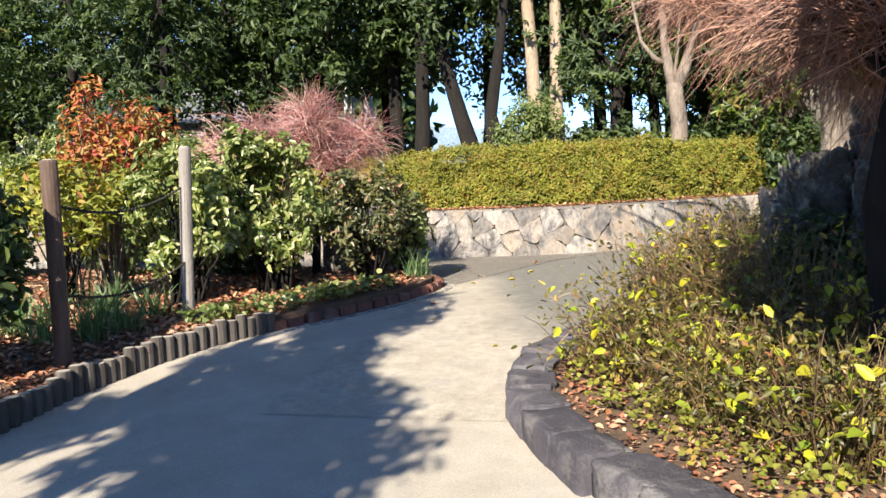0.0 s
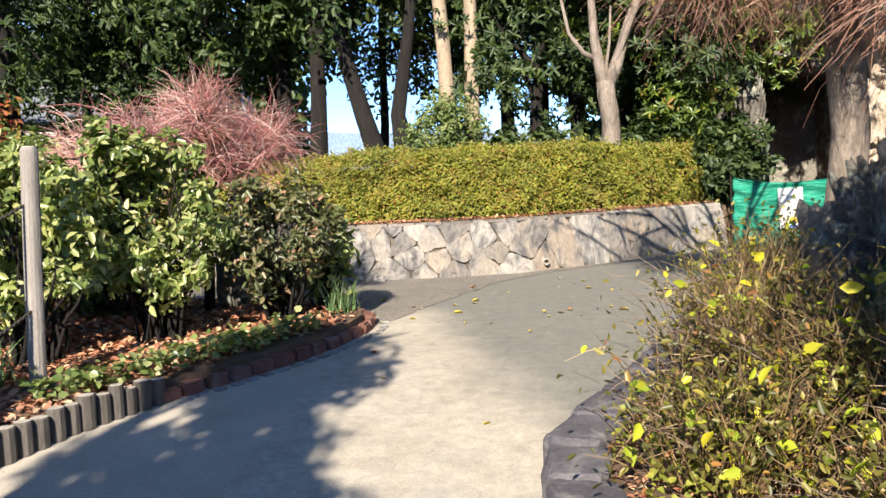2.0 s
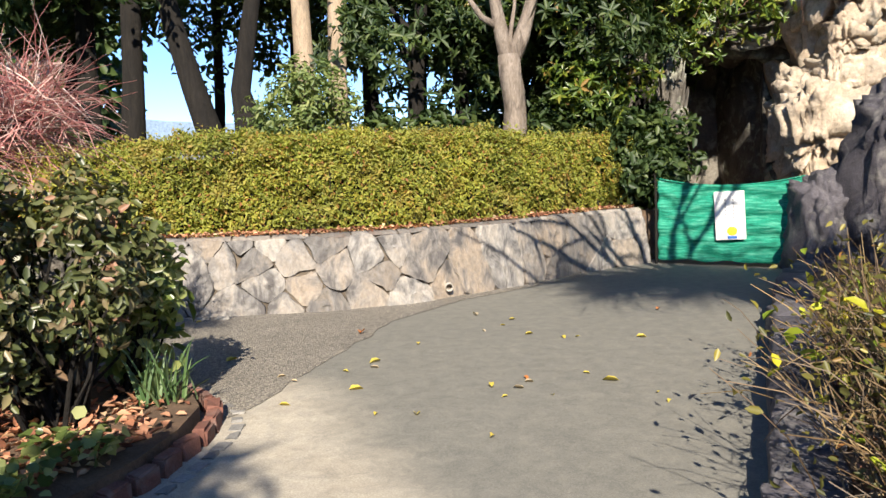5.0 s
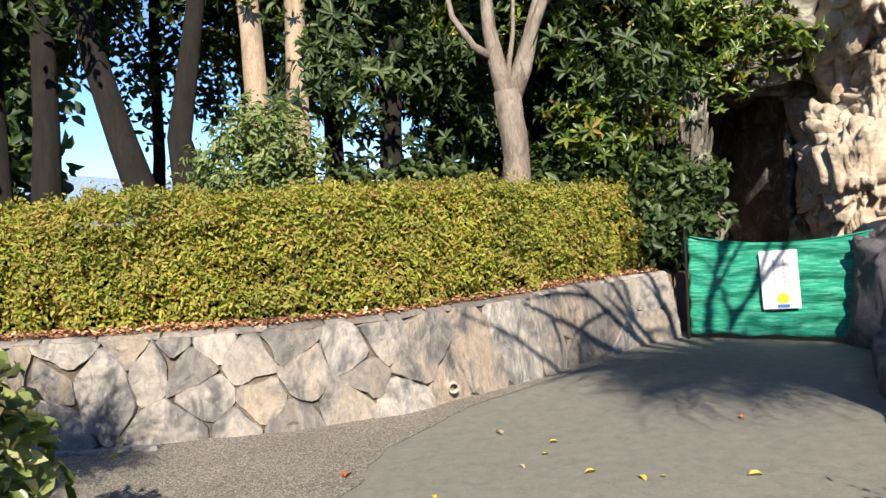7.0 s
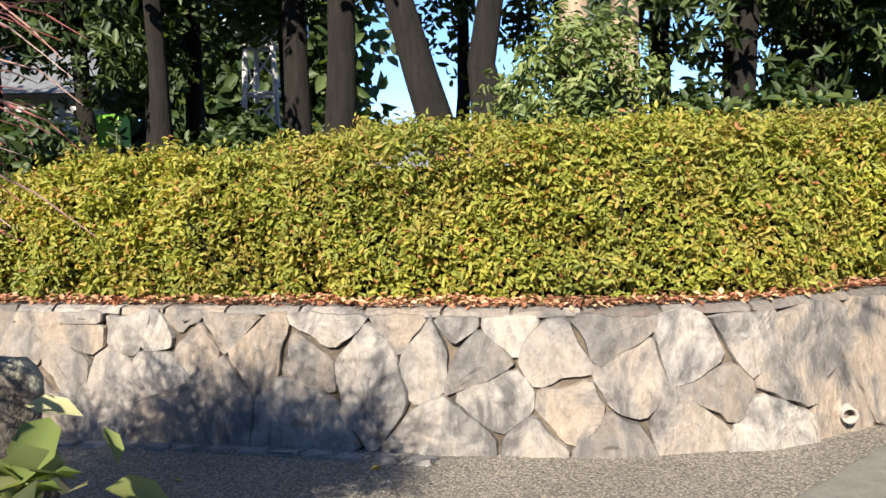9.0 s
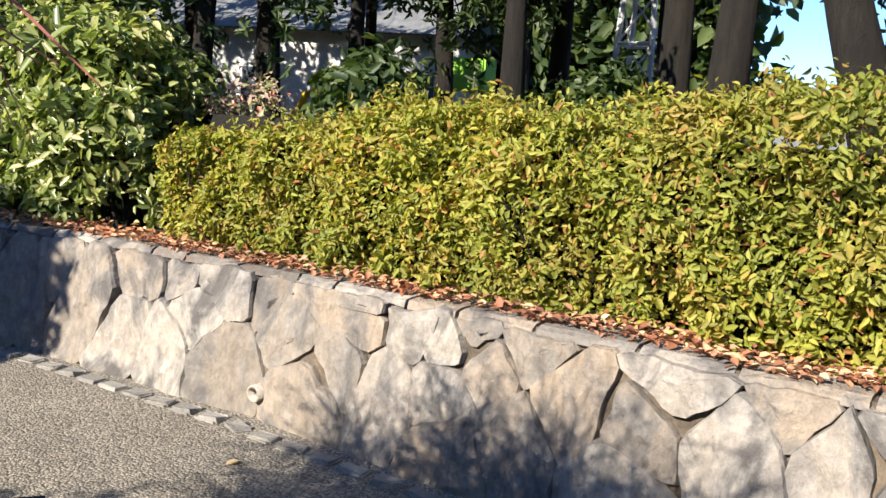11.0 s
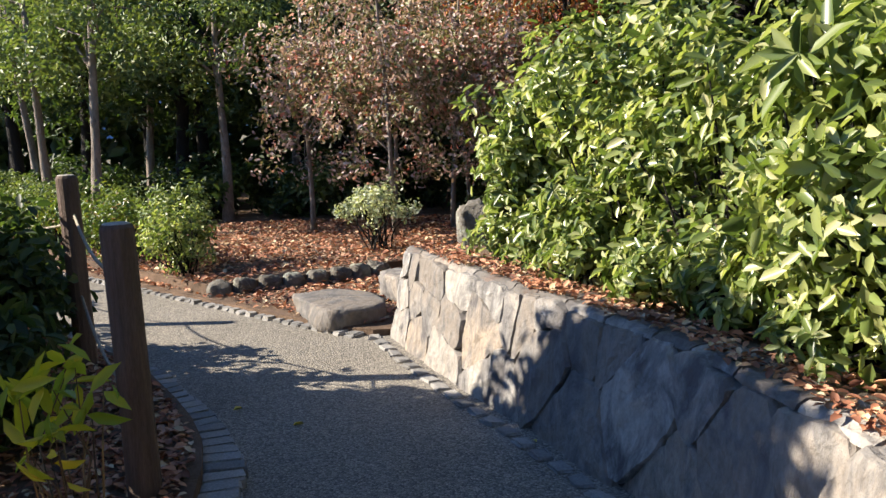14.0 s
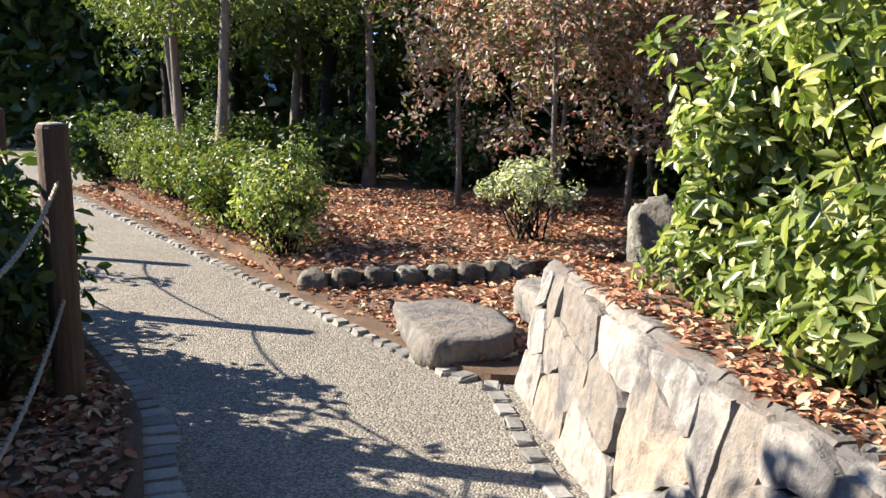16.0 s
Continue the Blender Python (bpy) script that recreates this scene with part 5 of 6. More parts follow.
# ---- fence posts and ropes ----
def post(x, y, z, hgt, r, mat, label, lean=(0, 0)):
    p = thing("fence_post", x, y, z, label, "post", "posts of the rope fence")
    V, F = tube([(0, 0, -0.1), (lean[0] * 0.5, lean[1] * 0.5, hgt * 0.5), (lean[0], lean[1], hgt - 0.02), (lean[0], lean[1], hgt)], [r * 1.05, r, r, r * 0.86], 14, 0.12)
    make("shaft", V, F, M[mat], p, False)
    V, F = tube([(lean[0], lean[1], hgt - 0.002), (lean[0], lean[1], hgt + 0.006)], [r * 0.84, r * 0.7], 14)
    make("cut_top", V, F, M["log_end"], p)
    return p


def rope(a, b, sag, r, mat, label):
    a, b = Vector(a), Vector((b[0], b[1], b[2] + rise(b[0], b[1]) - rise(a[0], a[1])))
    ob = thing("rope", *a, label, "rope", "ropes of the fence")
    n = 14
    strands = []
    L = (b - a).length
    for k in range(2):
        pts = []
        for i in range(n * 6 + 1):
            t = i / (n * 6)
            ph = t * L * 70 + k * math.pi
            side = (b - a).cross(Vector((0, 0, 1))).normalized()
            pts.append((b - a) * t + Vector((0, 0, -4 * sag * t * (1 - t))) + side * math.cos(ph) * r * 0.5 + Vector((0, 0, math.sin(ph) * r * 0.5)))
        strands.append(tube(pts, [r * 0.62] * len(pts), 5, cap=False))
    make("strand", *strands[0], M[mat], ob, True)
    make("strand", *strands[1], M[mat], ob, True)


post(-0.76, 6.3, 0.1, 1.7, 0.057, "post_grey", "slim grey weathered fence post in the planting bed", (0.06, 0.02))
post(-0.95, 4.75, 0.1, 1.68, 0.065, "post", "dark shaded fence post beside the dark bush")
for dz in (0.62, 1.33):
    rope((-0.93, 4.75, 0.1 + dz), (-0.73, 6.3, 0.1 + dz), 0.14, 0.013, "rope_dark", "thin dark rope between the fence posts")
    rope((-0.73, 6.3, 0.1 + dz), (-1.9, 8.2, 0.1 + dz), 0.14, 0.013, "rope_dark", "thin dark rope between the fence posts")
FP = [(-4.87, 9.8), (-7.11, 8.76), (-9.1, 7.0), (-11, 5.2)]
for i, (x_, y_) in enumerate(FP):
    post(x_, y_, 0.1, 1.24 if i < 1 else 1.36, 0.072, "post", "round brown weathered wooden fence post", (-0.03, -0.04))
for a, b in zip(FP, FP[1:]):
    for dz in (1.05, 0.5):
        rope((a[0], a[1], 0.1 + dz), (b[0], b[1], 0.15 + dz), 0.14, 0.011, "rope_pale", "pale twisted rope between the fence posts")


# ---- green net and sign ----
def net():
    a, b = Vector((5.9, 15.12, 0)), Vector((7.32, 14.0, 0))
    ob = thing("green_net", a.x, a.y, 0.0, "green plastic net stretched across the cave path", "net")
    V, F = [], []
    nx, nz = 60, 30
    d = b - a
    side = d.cross(Vector((0, 0, 1))).normalized()
    for i in range(nx + 1):
        t = i / nx
        top = 1.14 - 0.1 * 4 * t * (1 - t) + 0.02 * noise.noise(Vector((t * 9, 1, 1)))
        bot = 0.06 + 0.02 * noise.noise(Vector((t * 7, 4, 1)))
        for k in range(nz + 1):
            z = bot + (top - bot) * k / nz
            w = 0.03 * noise.noise(Vector((t * 3, z * 12, 2))) + 0.02 * math.sin(z * 26 + 5 * noise.noise(Vector((t * 3, z, 4))))
            V.append(d * t + side * w + Vector((0, 0, z)))
    for i in range(nx):
        for k in range(nz):
            F.append((i * (nz + 1) + k, (i + 1) * (nz + 1) + k, (i + 1) * (nz + 1) + k + 1, i * (nz + 1) + k + 1))
    sh = make("netting", V, F, M["net"], ob, True)
    sm = sh.modifiers.new("thick", "SOLIDIFY")
    sm.thickness = 0.006
    make("top_cord", *tube([d * t + Vector((0, 0, 1.145 - 0.4 * t * (1 - t))) for t in np.linspace(-0.02, 1.02, 12)], [0.008] * 12, 6), M["net"], ob)
    make("stake", *tube([(-0.02, 0.01, -0.05), (-0.02, 0.01, 0.6), (-0.03, 0.01, 1.2)], [0.018, 0.016, 0.014], 8, 0.2), M["bark_dark"], ob)
    s = thing("notice", *(a + d * 0.5 - side * 0.0), "white notice sheet with faded print tied to the net", "sign")
    ang = math.atan2(d.y, d.x)
    s.matrix_world = Matrix.Translation(a + d * 0.53 + side * 0.05 + Vector((0, 0, 0.66))) @ Matrix.Rotation(ang, 4, "Z") @ Matrix.Rotation(radians(-3), 4, "Y")
    bmn = bmesh.new()
    box_bm(bmn, 0, 0, 0, 0.38, 0.012, 0.62, 0.004)
    part("sheet", bmn, M["white"], s)
    for i in range(2):
        for k in range(6):
            bmn = bmesh.new()
            box_bm(bmn, -0.05 + 0.1 * i, -0.009, 0.2 - 0.045 * k, 0.018, 0.004, 0.026, 0.0)
            part("print_mark", bmn, M["grey_print"], s)
    bmn = bmesh.new()
    bmesh.ops.create_uvsphere(bmn, u_segments=16, v_segments=8, radius=0.065, matrix=Matrix.Translation((0.02, -0.008, -0.2)) @ Matrix.Diagonal((1, 0.06, 0.9, 1)))
    part("picture", bmn, M["yellow"], s)
    bmn = bmesh.new()
    box_bm(bmn, 0.02, -0.009, -0.28, 0.12, 0.004, 0.035)
    part("picture_foot", bmn, M["blue"], s)


net()


# ---- west bed: shrubs and trees ----
shrub("golden_shrub", -10.75, 8.55, 0.12, "small rounded shrub with yellow-green leaves beside the path", "shrub", M["l_bright"], (0.5, 0.45, 0.35), 0.52, 1500, 0.06, 0.45, 34, 0.18, 10, None, 0.01)
shrub("golden_shrub", -11.9, 7.6, 0.12, "rounded shrub with olive leaves farther along the path", "shrub", M["l_green"], (0.6, 0.5, 0.4), 0.5, 1500, 0.06, 0.45, 34, 0.18, 10, None, 0.01)
shrub("golden_shrub", -13.2, 6.6, 0.12, "rounded shrub with olive leaves farther along the path", "shrub", M["l_green"], (0.6, 0.6, 0.4), 0.55, 1300, 0.07, 0.45, 34, 0.2, 10, None, 0.01)
for i, (wx, wy) in enumerate([(-12.6, 7.15), (-14.1, 5.9), (-15.0, 5.1), (-11.4, 8.35), (-16.0, 4.3)]):
    shrub("olive_shrub", wx, wy, 0.12, "rounded olive-green shrub in the row along the path", "shrub", M["l_soft"], (0.62, 0.55, 0.45), 0.6, 1500, 0.06, 0.45, 36, 0.18, 10, None, 0.01, "row of shrubs along the path", i)
shrub("variegated_shrub", -12.1, 10.7, 0.15, "small shrub with pale cream-edged leaves in the leaf litter", "shrub", M["l_white"], (0.75, 0.55, 0.24), 0.62, 1700, 0.055, 0.45, 32, 0.14, 10, None, 0.012)
stem = tree("thin_maple", -15.4, 10.9, 0.15, "thin multi-stemmed tree with pinkish brown leaves", M["l_pink"], M["bark_pale"], 3.8, 0.04, (-0.2, 0.2), (0, 0, 2.4), (1.5, 1.3, 1.7), 4600, 0.08, 70, 0.3, 16, None, "thin pinkish trees", 0.45, 0.6, 0.2)
for wx, wy, a in ((-14.6, 9.6, 60), (-16.2, 12.2, 140), (-17.2, 10.2, 220), (-15.0, 12.8, 300), (-13.6, 12.6, 30), (-13.4, 10.9, 190), (-14.2, 11.8, 260)):
    copy_thing(stem, pose(wx, wy, 0.15, 0, 0, a))
red = tree("red_maple", -16.5, 13.6, 0.2, "small maple with red and orange autumn leaves", M["l_orange"], M["bark_dark"], 4.0, 0.06, (0.2, 0), (0, 0, 3.0), (1.5, 1.3, 1.1), 2600, 0.085, 44, 0.34, 10)
slim = tree("slim_tree", -14.5, 6.3, 0.15, "slim tree with pale grey trunk and light green crown", M["l_soft"], M["bark_pale"], 4.4, 0.09, (-0.3, 0.2), (-0.1, 0, 3.3), (1.6, 1.4, 0.9), 3200, 0.1, 44, 0.38, 9)
for wx, wy, a in ((-17.8, 4.2, 120), (-16.6, 7.9, 40), (-18.4, 6.1, 250), (-16.3, 5.0, 190), (-18.9, 8.8, 310)):
    copy_thing(slim, pose(wx, wy, 0.15, 0, 0, a))
for wx, wy, a in ((-15.0, 13.2, 70), (-17.8, 11.6, 160), (-13.9, 13.7, 250)):
    copy_thing(red, pose(wx, wy, 0.2, 0, 0, a))
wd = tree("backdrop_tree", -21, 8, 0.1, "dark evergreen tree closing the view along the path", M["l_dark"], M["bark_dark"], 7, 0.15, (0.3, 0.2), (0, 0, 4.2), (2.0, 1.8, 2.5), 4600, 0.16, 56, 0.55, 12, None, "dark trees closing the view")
for i, (wx, wy) in enumerate([(-20.5, 11), (-22, 13.5), (-19.5, 14.5), (-22.5, 5), (-21, 2.5), (-24, 9.5), (-17, 16), (-13.5, 16.5), (-24, 1), (-11.5, 15.2), (-19.5, 9), (-18.5, 12.3), (-20, 6.8)]):
    copy_thing(wd, pose(wx, wy, 0.1, 0, 0, 55 * i))
for i, (wx, wy) in enumerate([(-18.3, 9.8), (-17.6, 6.9), (-18.6, 12.8), (-16.2, 14.4), (-13.2, 14.8), (-19.2, 4.6)]):
    copy_thing(low, pose(wx, wy, 0.1, 0, 0, 75 * i))
wlow = shrub("backdrop_shrub", -18.5, 8.5, 0.12, "dark evergreen shrub under the trees", "shrub", M["l_dark"], (1.1, 0.8, 0.6), 0.6, 2000, 0.13, 0.45, 36, 0.3, 8, None, 0.014, "dark shrubs under the trees")
for i, (wx, wy) in enumerate([(-18.2, 11.2), (-19.5, 6.2), (-17.5, 5.2), (-16.6, 3.4), (-18.8, 13.2), (-15.3, 14.6), (-12.6, 14.0), (-10.6, 13.2), (-17.2, 7.4), (-17, 9.3), (-16.8, 12.6), (-14, 13.6), (-19.8, 4.2)]):
    copy_thing(wlow, pose(wx, wy, 0.12, 0, 0, 66 * i))
lp = thing("lamp_pole", -13.5, 13.4, 0.3, "thin dark metal pole among the trees", "pole")
make("pole", *tube([(0, 0, 0), (0, 0, 2), (0, 0, 4.5)], [0.04, 0.035, 0.03], 10), M["bark_dark"], lp)
# unseen trees added south and east of the rock bed to cast shade
for i, (wx, wy) in enumerate([(7.5, -7), (12, 3), (13, 9), (12.5, 14), (8.6, 0.4)]):
    copy_thing(wd, pose(wx, wy, 0.1, 0, 0, 47 * i + 9))


# ---- small plants ----
def blades(name, x, y, z, n, hgt, label, cat, w=0.014, group=""):
    h = thing(name, x, y, z, label, cat, group)
    V, F = [], []
    for i in range(n):
        a = Vector((random.gauss(0, 0.06), random.gauss(0, 0.06), -0.01))
        d = Vector((random.gauss(0, 0.25), random.gauss(0, 0.25), 1)).normalized()
        s = d.cross(Vector((random.random() - 0.5, random.random() - 0.5, 0.1))).normalized()
        L = hgt * random.uniform(0.6, 1.1)
        o = len(V)
        p = a
        for k in range(5):
            ww = w * (1, 1, 0.85, 0.6, 0.08)[k]
            V += [p - s * ww / 2, p + s * ww / 2]
            d = (d + Vector((d.x * 0.25, d.y * 0.25, -0.06 * k))).normalized()
            p = p + d * L / 4
        F += [(o + 2 * k, o + 2 * k + 1, o + 2 * k + 3, o + 2 * k + 2) for k in range(4)]
    tagged(make("blade_tuft", V, F, M["l_blade"], h), kind="stuff")
    return h


bl = blades("daffodil_clump", 0.8, 8.84, 0.12, 46, 0.42, "clump of grey-green strap leaves at the bed's corner", "plant", 0.018, "clumps of strap leaves")
for i, (x_, y_) in enumerate([(-1.2, 6.4), (-1.55, 6.1), (-1.4, 5.7), (-1.9, 5.8), (-1.85, 5.3), (-1.1, 5.8), (-2.2, 5.4), (-1.5, 5.2), (-1.75, 6.5), (-2.4, 5.9), (-2.7, 5.2), (-1.2, 5.4), (-2.0, 4.8)]):
    copy_thing(bl, pose(x_, y_, 0.12 + rise(x_, y_), 0, 0, 77 * i))


def rosette(name, x, y, z, n, r, size, mat, label, group):
    h = thing(name, x, y, z, label, "plant", group)
    a = rng.uniform(0, 6.283, n)
    rr = r * np.sqrt(rng.random(n))
    P = np.stack([np.cos(a) * rr, np.sin(a) * rr, 0.05 + 0.1 * rng.random(n)], 1)
    v, f = leaf_cloud(P, np.tile([0, -0.2, 1.0], (n, 1)), size, 0.9, 0.45, 0.15)
    np_mesh("foliage", v, f, mat, h)
    return h


rs = rosette("ground_leaf_plant", 0.42, 7.5, 0.12, 100, 0.24, 0.06, M["l_bright"], "low plant with round bright green leaves behind the brick edging", "low leafy plants")
for i, (x_, y_) in enumerate([(0.15, 7.1), (-0.1, 6.75), (0.3, 7.3), (-0.35, 6.4), (0.62, 7.9), (-0.5, 6.2)]):
    copy_thing(rs, pose(x_, y_, 0.13 + rise(x_, y_), 0, 0, 70 * i))
rs2 = rosette("ground_cover_plant", 3.3, 4.5, 0.15, 120, 0.24, 0.035, M["l_hedge"], "low ground cover with tiny yellow-green leaves behind the kerb", "ground cover behind the kerb")
for i, (x_, y_) in enumerate([(3.2, 5.0), (3.5, 4.0), (3.75, 3.6), (3.3, 5.4), (4.0, 3.2), (4.3, 2.9), (3.5, 5.8), (3.9, 4.0)]):
    copy_thing(rs2, pose(x_, y_, 0.15 + rise(x_, y_), 0, 0, 70 * i))
yp = shrub("yellow_sapling", -4.4, 9.68, 0.1, "young shoots with bright yellow-green leaves beside the fence post", "plant", M["l_yellow"], (0.3, 0.2, 0.24), 0.62, 60, 0.13, 0.3, 16, 0.09, 7, M["twig_dry"], 0.006)
bg = blades("arching_fern", -2.0, 10.0, 0.12, 26, 0.55, "arching green grass-like fern at the path's edge", "plant", 0.022)


# ---- fallen leaves ----
def litter(name, region, n, z, label, size=0.06):
    P = []
    while len(P) < n:
        x, y, zz = region()
        P.append((x, y, zz + rng.uniform(0.004, 0.03)))
    v, f = leaf_cloud(np.array(P), np.tile([0, 0, 1.0], (n, 1)), size, 0.55, 0.3, 0.2)
    ob = np_mesh(name, v, f, M["l_litter"])
    return tagged(ob, label, "leaf litter", "", "stuff")


def on_wall():
    s = rng.uniform(0.1, WALL_LEN - 0.1)
    p, n = wall_at(s)
    q = p - n * (0.2 + 0.09 * noise.noise(Vector((s * 2.5, 1, 1))) + abs(rng.normal(0, 0.15)))
    return q.x, q.y, HTOP + 0.035


def in_west():
    while True:
        x, y = rng.uniform(-16, -8.4), rng.uniform(3.5, 14)
        if 10.6 - 0.98 * (-8.15 - x) + 0.1 < y < 14:
            up = x < -10.0 - max(0, (y - 8.95)) * 0.55 - 0.05 and y > 8.95 + (x + 10) * 0.89
            return x, y, 0.175 if up else 0.065


def in_island():
    while True:
        x, y = rng.uniform(-9.5, 1.0), rng.uniform(2.5, 9.9)
        if x < np.interp(y, [2.5, 4, 6.2, 7.2, 8, 8.5, 9, 9.4], [-0.7, -0.75, -0.25, 0.42, 0.82, 0.98, 0.9, 0.6]) and not (x < -5 and y > 9.9 + (x + 5) * 0.75):
            return x, y, 0.132 + rise(x, y)


def in_right():
    y = rng.uniform(1, 8.5)
    x = np.interp(y, [p[1] for p in RIGHT], [p[0] for p in RIGHT]) + 0.34 + abs(rng.normal(0, 0.6))
    return x, y, 0.152 + rise(x, y)


litter("leaf_litter_wall", on_wall, 5200, 0, "orange-brown dead leaves along the wall top", 0.045)
litter("leaf_litter_west", in_west, 19000, 0, "carpet of orange-brown dead leaves on the bed", 0.065)
litter("leaf_litter_island", in_island, 11000, 0, "brown dead leaves on the planting bed", 0.07)
def by_fence():
    x = rng.uniform(-9.2, -4.2)
    return x, np.interp(x, [-11, -8.3, -7.1, -6, -5.35, -4], [5.5, 8.05, 9.15, 9.75, 10.0, 10.15]) - 0.1 - abs(rng.normal(0, 0.5)), 0.135


def in_corner():
    while True:
        x, y = rng.uniform(-3.2, 0.9), rng.uniform(4.2, 8.8)
        if x < np.interp(y, [4, 6.2, 7.2, 8, 9], [-0.85, -0.35, 0.32, 0.72, 0.85]):
            return x, y, 0.134 + rise(x, y)


litter("leaf_litter_corner", in_corner, 5200, 0, "orange-brown dead leaves under the bushes of the bed", 0.07)
litter("leaf_litter_fence", by_fence, 3800, 0, "dark red and brown dead leaves round the fence posts", 0.055)
litter("leaf_litter_right", in_right, 3000, 0, "brown dead leaves behind the dark kerb", 0.045)
LEAVES = [(2.97, 9.41), (2.05, 10.03), (1.35, 7.64), (4.62, 11.55), (2.97, 11.66), (1.83, 9.3), (3.3, 10.7), (4.05, 10.4), (1.97, 9.85), (3.55, 9.2), (1.92, 11.1), (1.0, 10.3), (-1.71, 11.87), (-6.4, 9.95), (-6.05, 10.3), (2.3, 5.9), (1.5, 6.9)]
lm = [leaf_mat("fallen_" + c, [(0.0, a), (1.0, b)], 0.6, 0.15) for c, a, b in (("yellow", (0.55, 0.42, 0.05), (0.62, 0.5, 0.1)), ("orange", (0.5, 0.16, 0.04), (0.55, 0.2, 0.05)), ("tan", (0.5, 0.38, 0.24), (0.5, 0.4, 0.28)))]
for i in range(52):
    if i < len(LEAVES):
        x_, y_ = LEAVES[i]
    else:
        x_, y_ = (rng.uniform(1.4, 4.6), rng.uniform(8, 12.2)) if i % 3 else (rng.uniform(-7.5, 0.5), rng.uniform(10.5, 12.0))
    v, f = leaf_cloud(np.zeros((1, 3)), np.array([[0, 0, 1.0]]), 0.1 if i < 17 else 0.06, 0.5, 0.12, 0.35)
    ob = np_mesh("fallen_leaf", v, f, lm[1 if i in (0, 3, 2, 10) else (0 if i % 4 else 2)])
    ob.matrix_world = pose(x_, y_, 0.012 + rise(x_, y_), 0, 0, 0)
    tagged(ob, "dry fallen leaf lying on the path", "leaf", "leaves on the path")

# ---- playground and houses beyond ----
def house(name, x, y, z, sx, sy, hgt, roof_mat, label, rz=0, windows=3, wallmat="white", base=None):
    h = thing(name, x, y, z, label, "building", "", "", rz)
    b = bmesh.new()
    box_bm(b, 0, 0, hgt / 2, sx, sy, hgt)
    part("wall", b, M[wallmat], h)
    V = [(-sx / 2 - 0.4, -sy / 2 - 0.4, hgt), (sx / 2 + 0.4, -sy / 2 - 0.4, hgt), (sx / 2 + 0.4, sy / 2 + 0.4, hgt), (-sx / 2 - 0.4, sy / 2 + 0.4, hgt), (-sx / 2 - 0.2, 0, hgt + sy * 0.28), (sx / 2 + 0.2, 0, hgt + sy * 0.28)]
    make("roof", V, [(0, 1, 5, 4), (2, 3, 4, 5), (1, 2, 5), (3, 0, 4), (3, 2, 1, 0)], M[roof_mat], h)
    if base:
        b = bmesh.new()
        box_bm(b, 0, -sy / 2 - 0.02, 0.4, sx, 0.04, 0.8)
        part("base_band", b, M[base], h)
    for i in range(windows):
        wx = -sx / 2 + sx * (i + 0.5) / windows
        b = bmesh.new()
        box_bm(b, wx, -sy / 2 - 0.02, hgt * 0.62, sx / windows * 0.5, 0.06, hgt * 0.3)
        w = part("window", b, M["white"], h)
        b = bmesh.new()
        box_bm(b, wx, -sy / 2 - 0.04, hgt * 0.62, sx / windows * 0.44, 0.06, hgt * 0.25)
        part("pane", b, M["glass_dark"], w)


house("white_house", -15.5, 27, 0, 8, 5, 3.6, "roof_grey", "white building with a blue base behind the trees", 25, 4, "white", "blue")
house("far_house", 3.5, 62, -2, 9, 6, 3.2, "roof", "far house with a red tiled roof", 5, 3)
house("far_house", -12, 60, -2, 9, 6, 3.4, "roof_grey", "far white house with a grey roof", 10, 3)


def tower(x, y, z, label):
    t = thing("playground_tower", x, y, z, label, "tower")
    legs = [(-0.5, -0.45), (0.5, -0.45), (0.5, 0.45), (-0.5, 0.45)]
    for lx, ly in legs:
        make("leg", *tube([(lx, ly, 0), (lx * 0.6, ly * 0.6, 4.6)], [0.07, 0.06], 8), M["white"], t)
    for k in range(5):
        s = 1 - 0.4 * k / 4.6
        for a, b in zip(legs, legs[1:] + legs[:1]):
            make("rung", *tube([(a[0] * s, a[1] * s, k + 0.3), (b[0] * s, b[1] * s, k + 0.3)], [0.04, 0.04], 6), M["white"], t)
            make("brace", *tube([(a[0] * s, a[1] * s, k + 0.3), (b[0] * s * 0.92, b[1] * s * 0.92, k + 1.2)], [0.025, 0.025], 6), M["white"], t)
    b = bmesh.new()
    box_bm(b, 0, 0, 4.7, 1.6, 1.3, 0.3, 0.02)
    part("platform", b, M["white"], t)


tower(-5.9, 25.6, 0, "white lattice tower behind the trees")


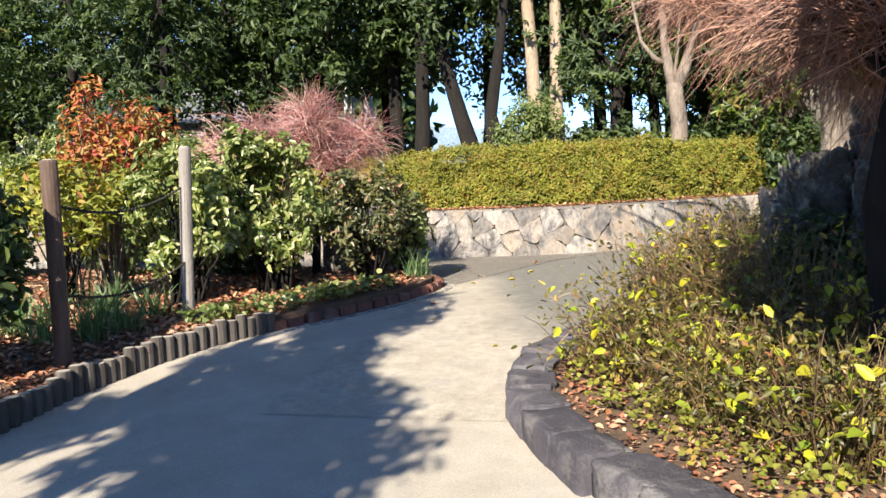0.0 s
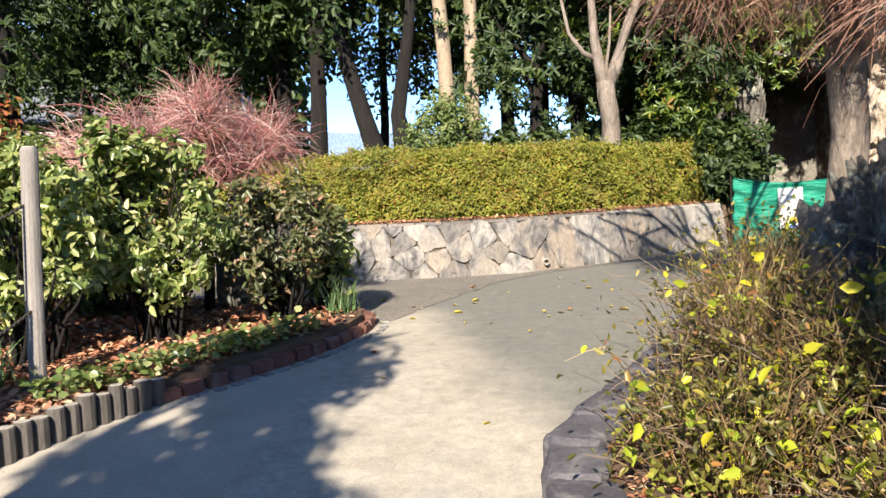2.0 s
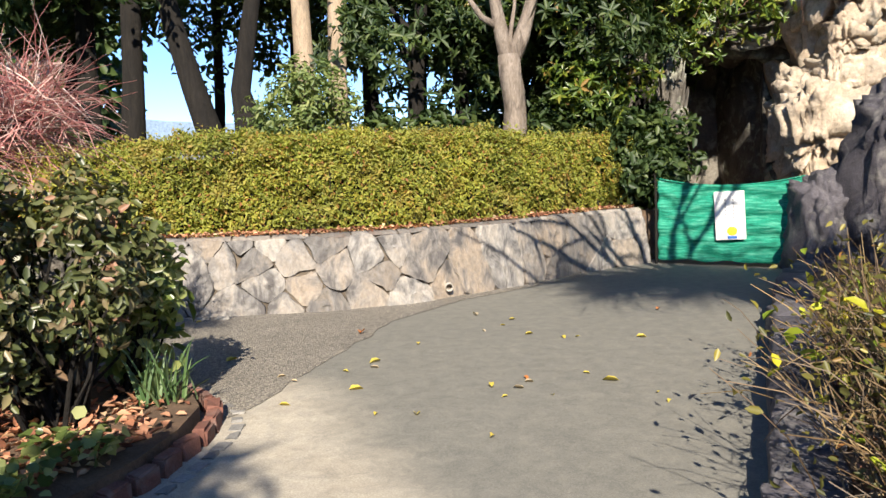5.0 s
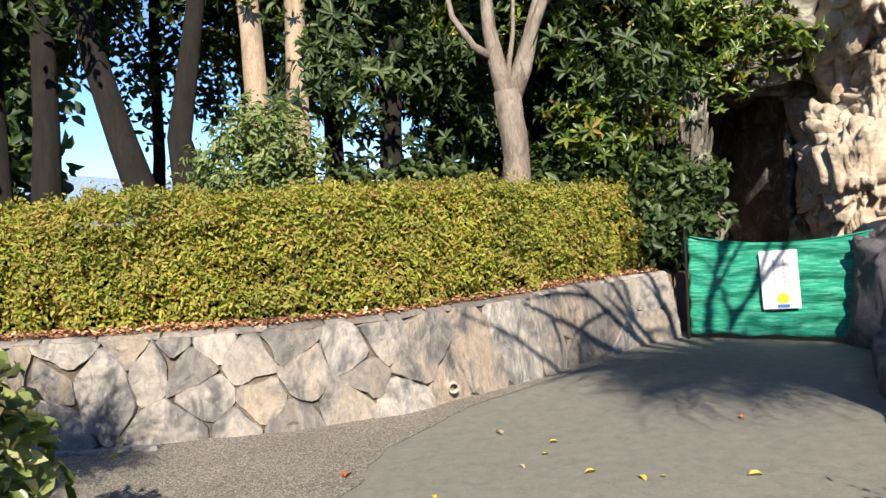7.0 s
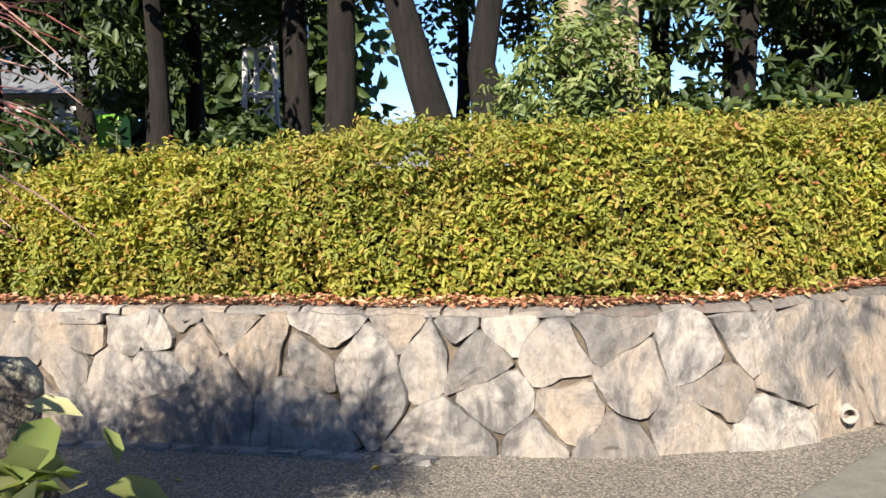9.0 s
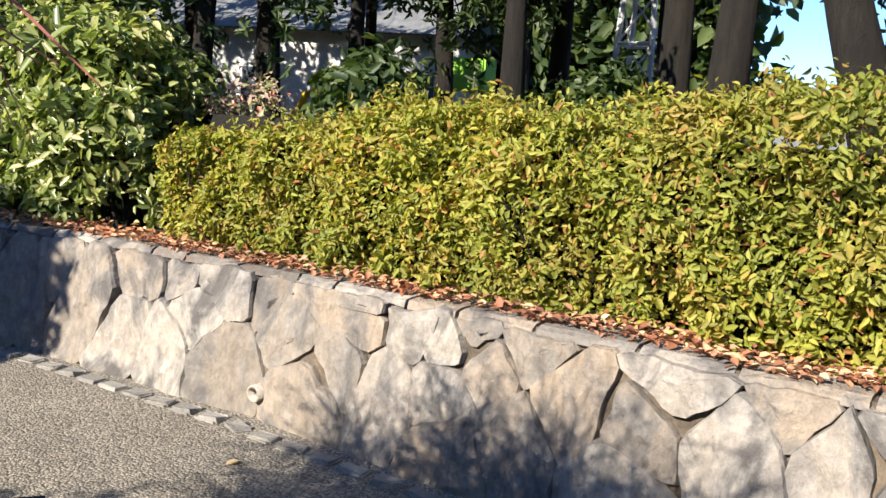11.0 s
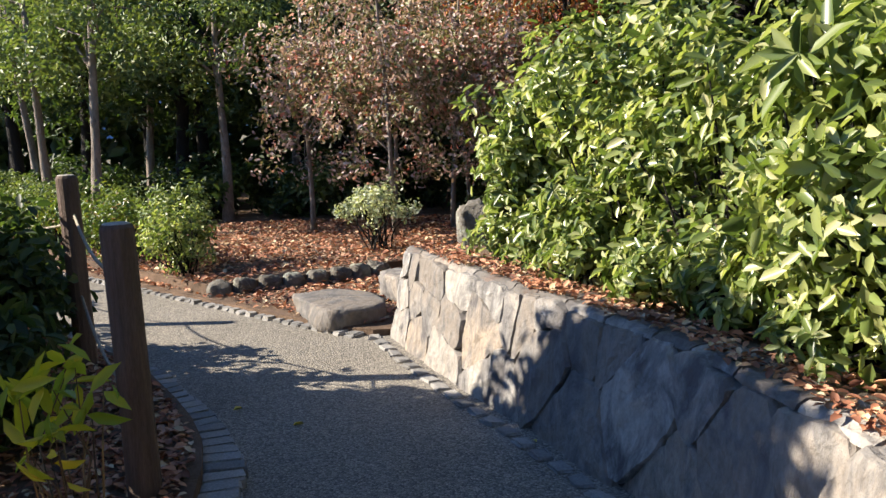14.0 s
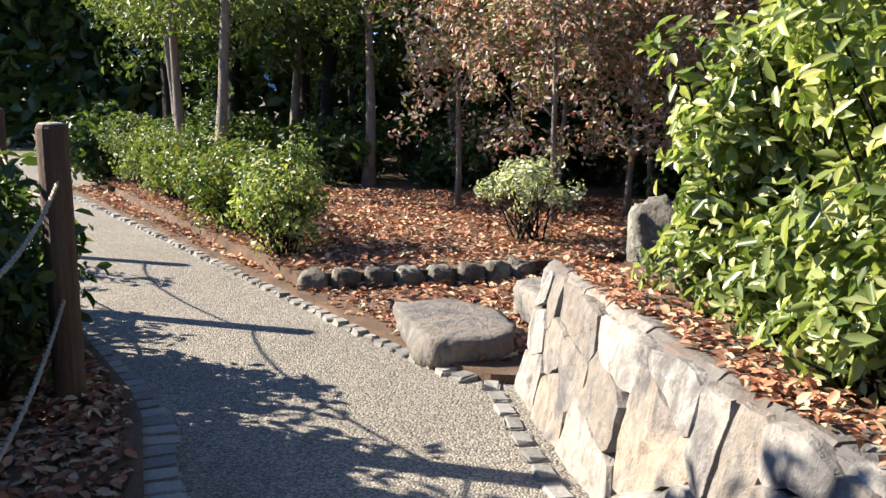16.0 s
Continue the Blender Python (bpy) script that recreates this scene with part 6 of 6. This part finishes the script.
def rail_fence(x, y, L, rz, label):
    f = thing("white_fence", x, y, 0, label, "fence", "", "", rz)
    for z in (0.35, 1.45):
        b = bmesh.new()
        box_bm(b, 0, 0, z, L, 0.04, 0.06)
        part("rail", b, M["white"], f)
    k = int(L / 0.16)
    b = bmesh.new()
    box_bm(b, 0, 0, 0, 0.09, 0.025, 1.55, 0.0)
    me = bpy.data.meshes.new("slat")
    b.to_mesh(me)
    b.free()
    me.materials.append(M["white"])
    for i in range(k):
        ob = new("slat", me)
        ob.parent = f
        ob.location = (-L / 2 + L * (i + 0.5) / k, -0.035, 0.82)


rail_fence(-8.0, 26.5, 9, 8, "white slatted fence beyond the wood")
pg = thing("play_slide", -12.6, 23.6, 0, "yellow play equipment arch behind the trees", "play equipment")
make("arch", *tube([(-0.7, 0, 0), (-0.7, 0, 1.5), (-0.45, 0, 2.0), (0.0, 0, 2.15), (0.45, 0, 2.0), (0.7, 0, 1.5), (0.7, 0, 0)], [0.09] * 7, 8), M["yellow"], pg, True)
b = bmesh.new()
box_bm(b, 0, 0.2, 1.0, 1.2, 0.5, 0.1, 0.02)
part("deck", b, M["yellow"], pg)
bx = thing("lime_box", -9.3, 24.8, 0, "lime green play box on a post", "play equipment")
b = bmesh.new()
box_bm(b, 0, 0, 2.6, 0.9, 0.5, 0.7, 0.04)
part("box", b, M["lime"], bx)
make("post", *tube([(0, 0, 0), (0, 0, 2.3)], [0.05, 0.05], 8), M["white"], bx)

# far hills, their haze carried by the blue colour alone
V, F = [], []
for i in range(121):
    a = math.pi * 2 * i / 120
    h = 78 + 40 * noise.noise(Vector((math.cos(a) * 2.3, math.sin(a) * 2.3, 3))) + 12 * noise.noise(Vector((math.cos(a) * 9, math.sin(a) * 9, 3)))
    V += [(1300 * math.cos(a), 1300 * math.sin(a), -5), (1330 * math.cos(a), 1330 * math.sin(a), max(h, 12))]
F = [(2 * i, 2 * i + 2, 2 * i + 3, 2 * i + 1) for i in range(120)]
tagged(make("backdrop_hills", V, F, M["hill"]), "hills on the horizon with haze painted in as blue", "hills", "", "structure")
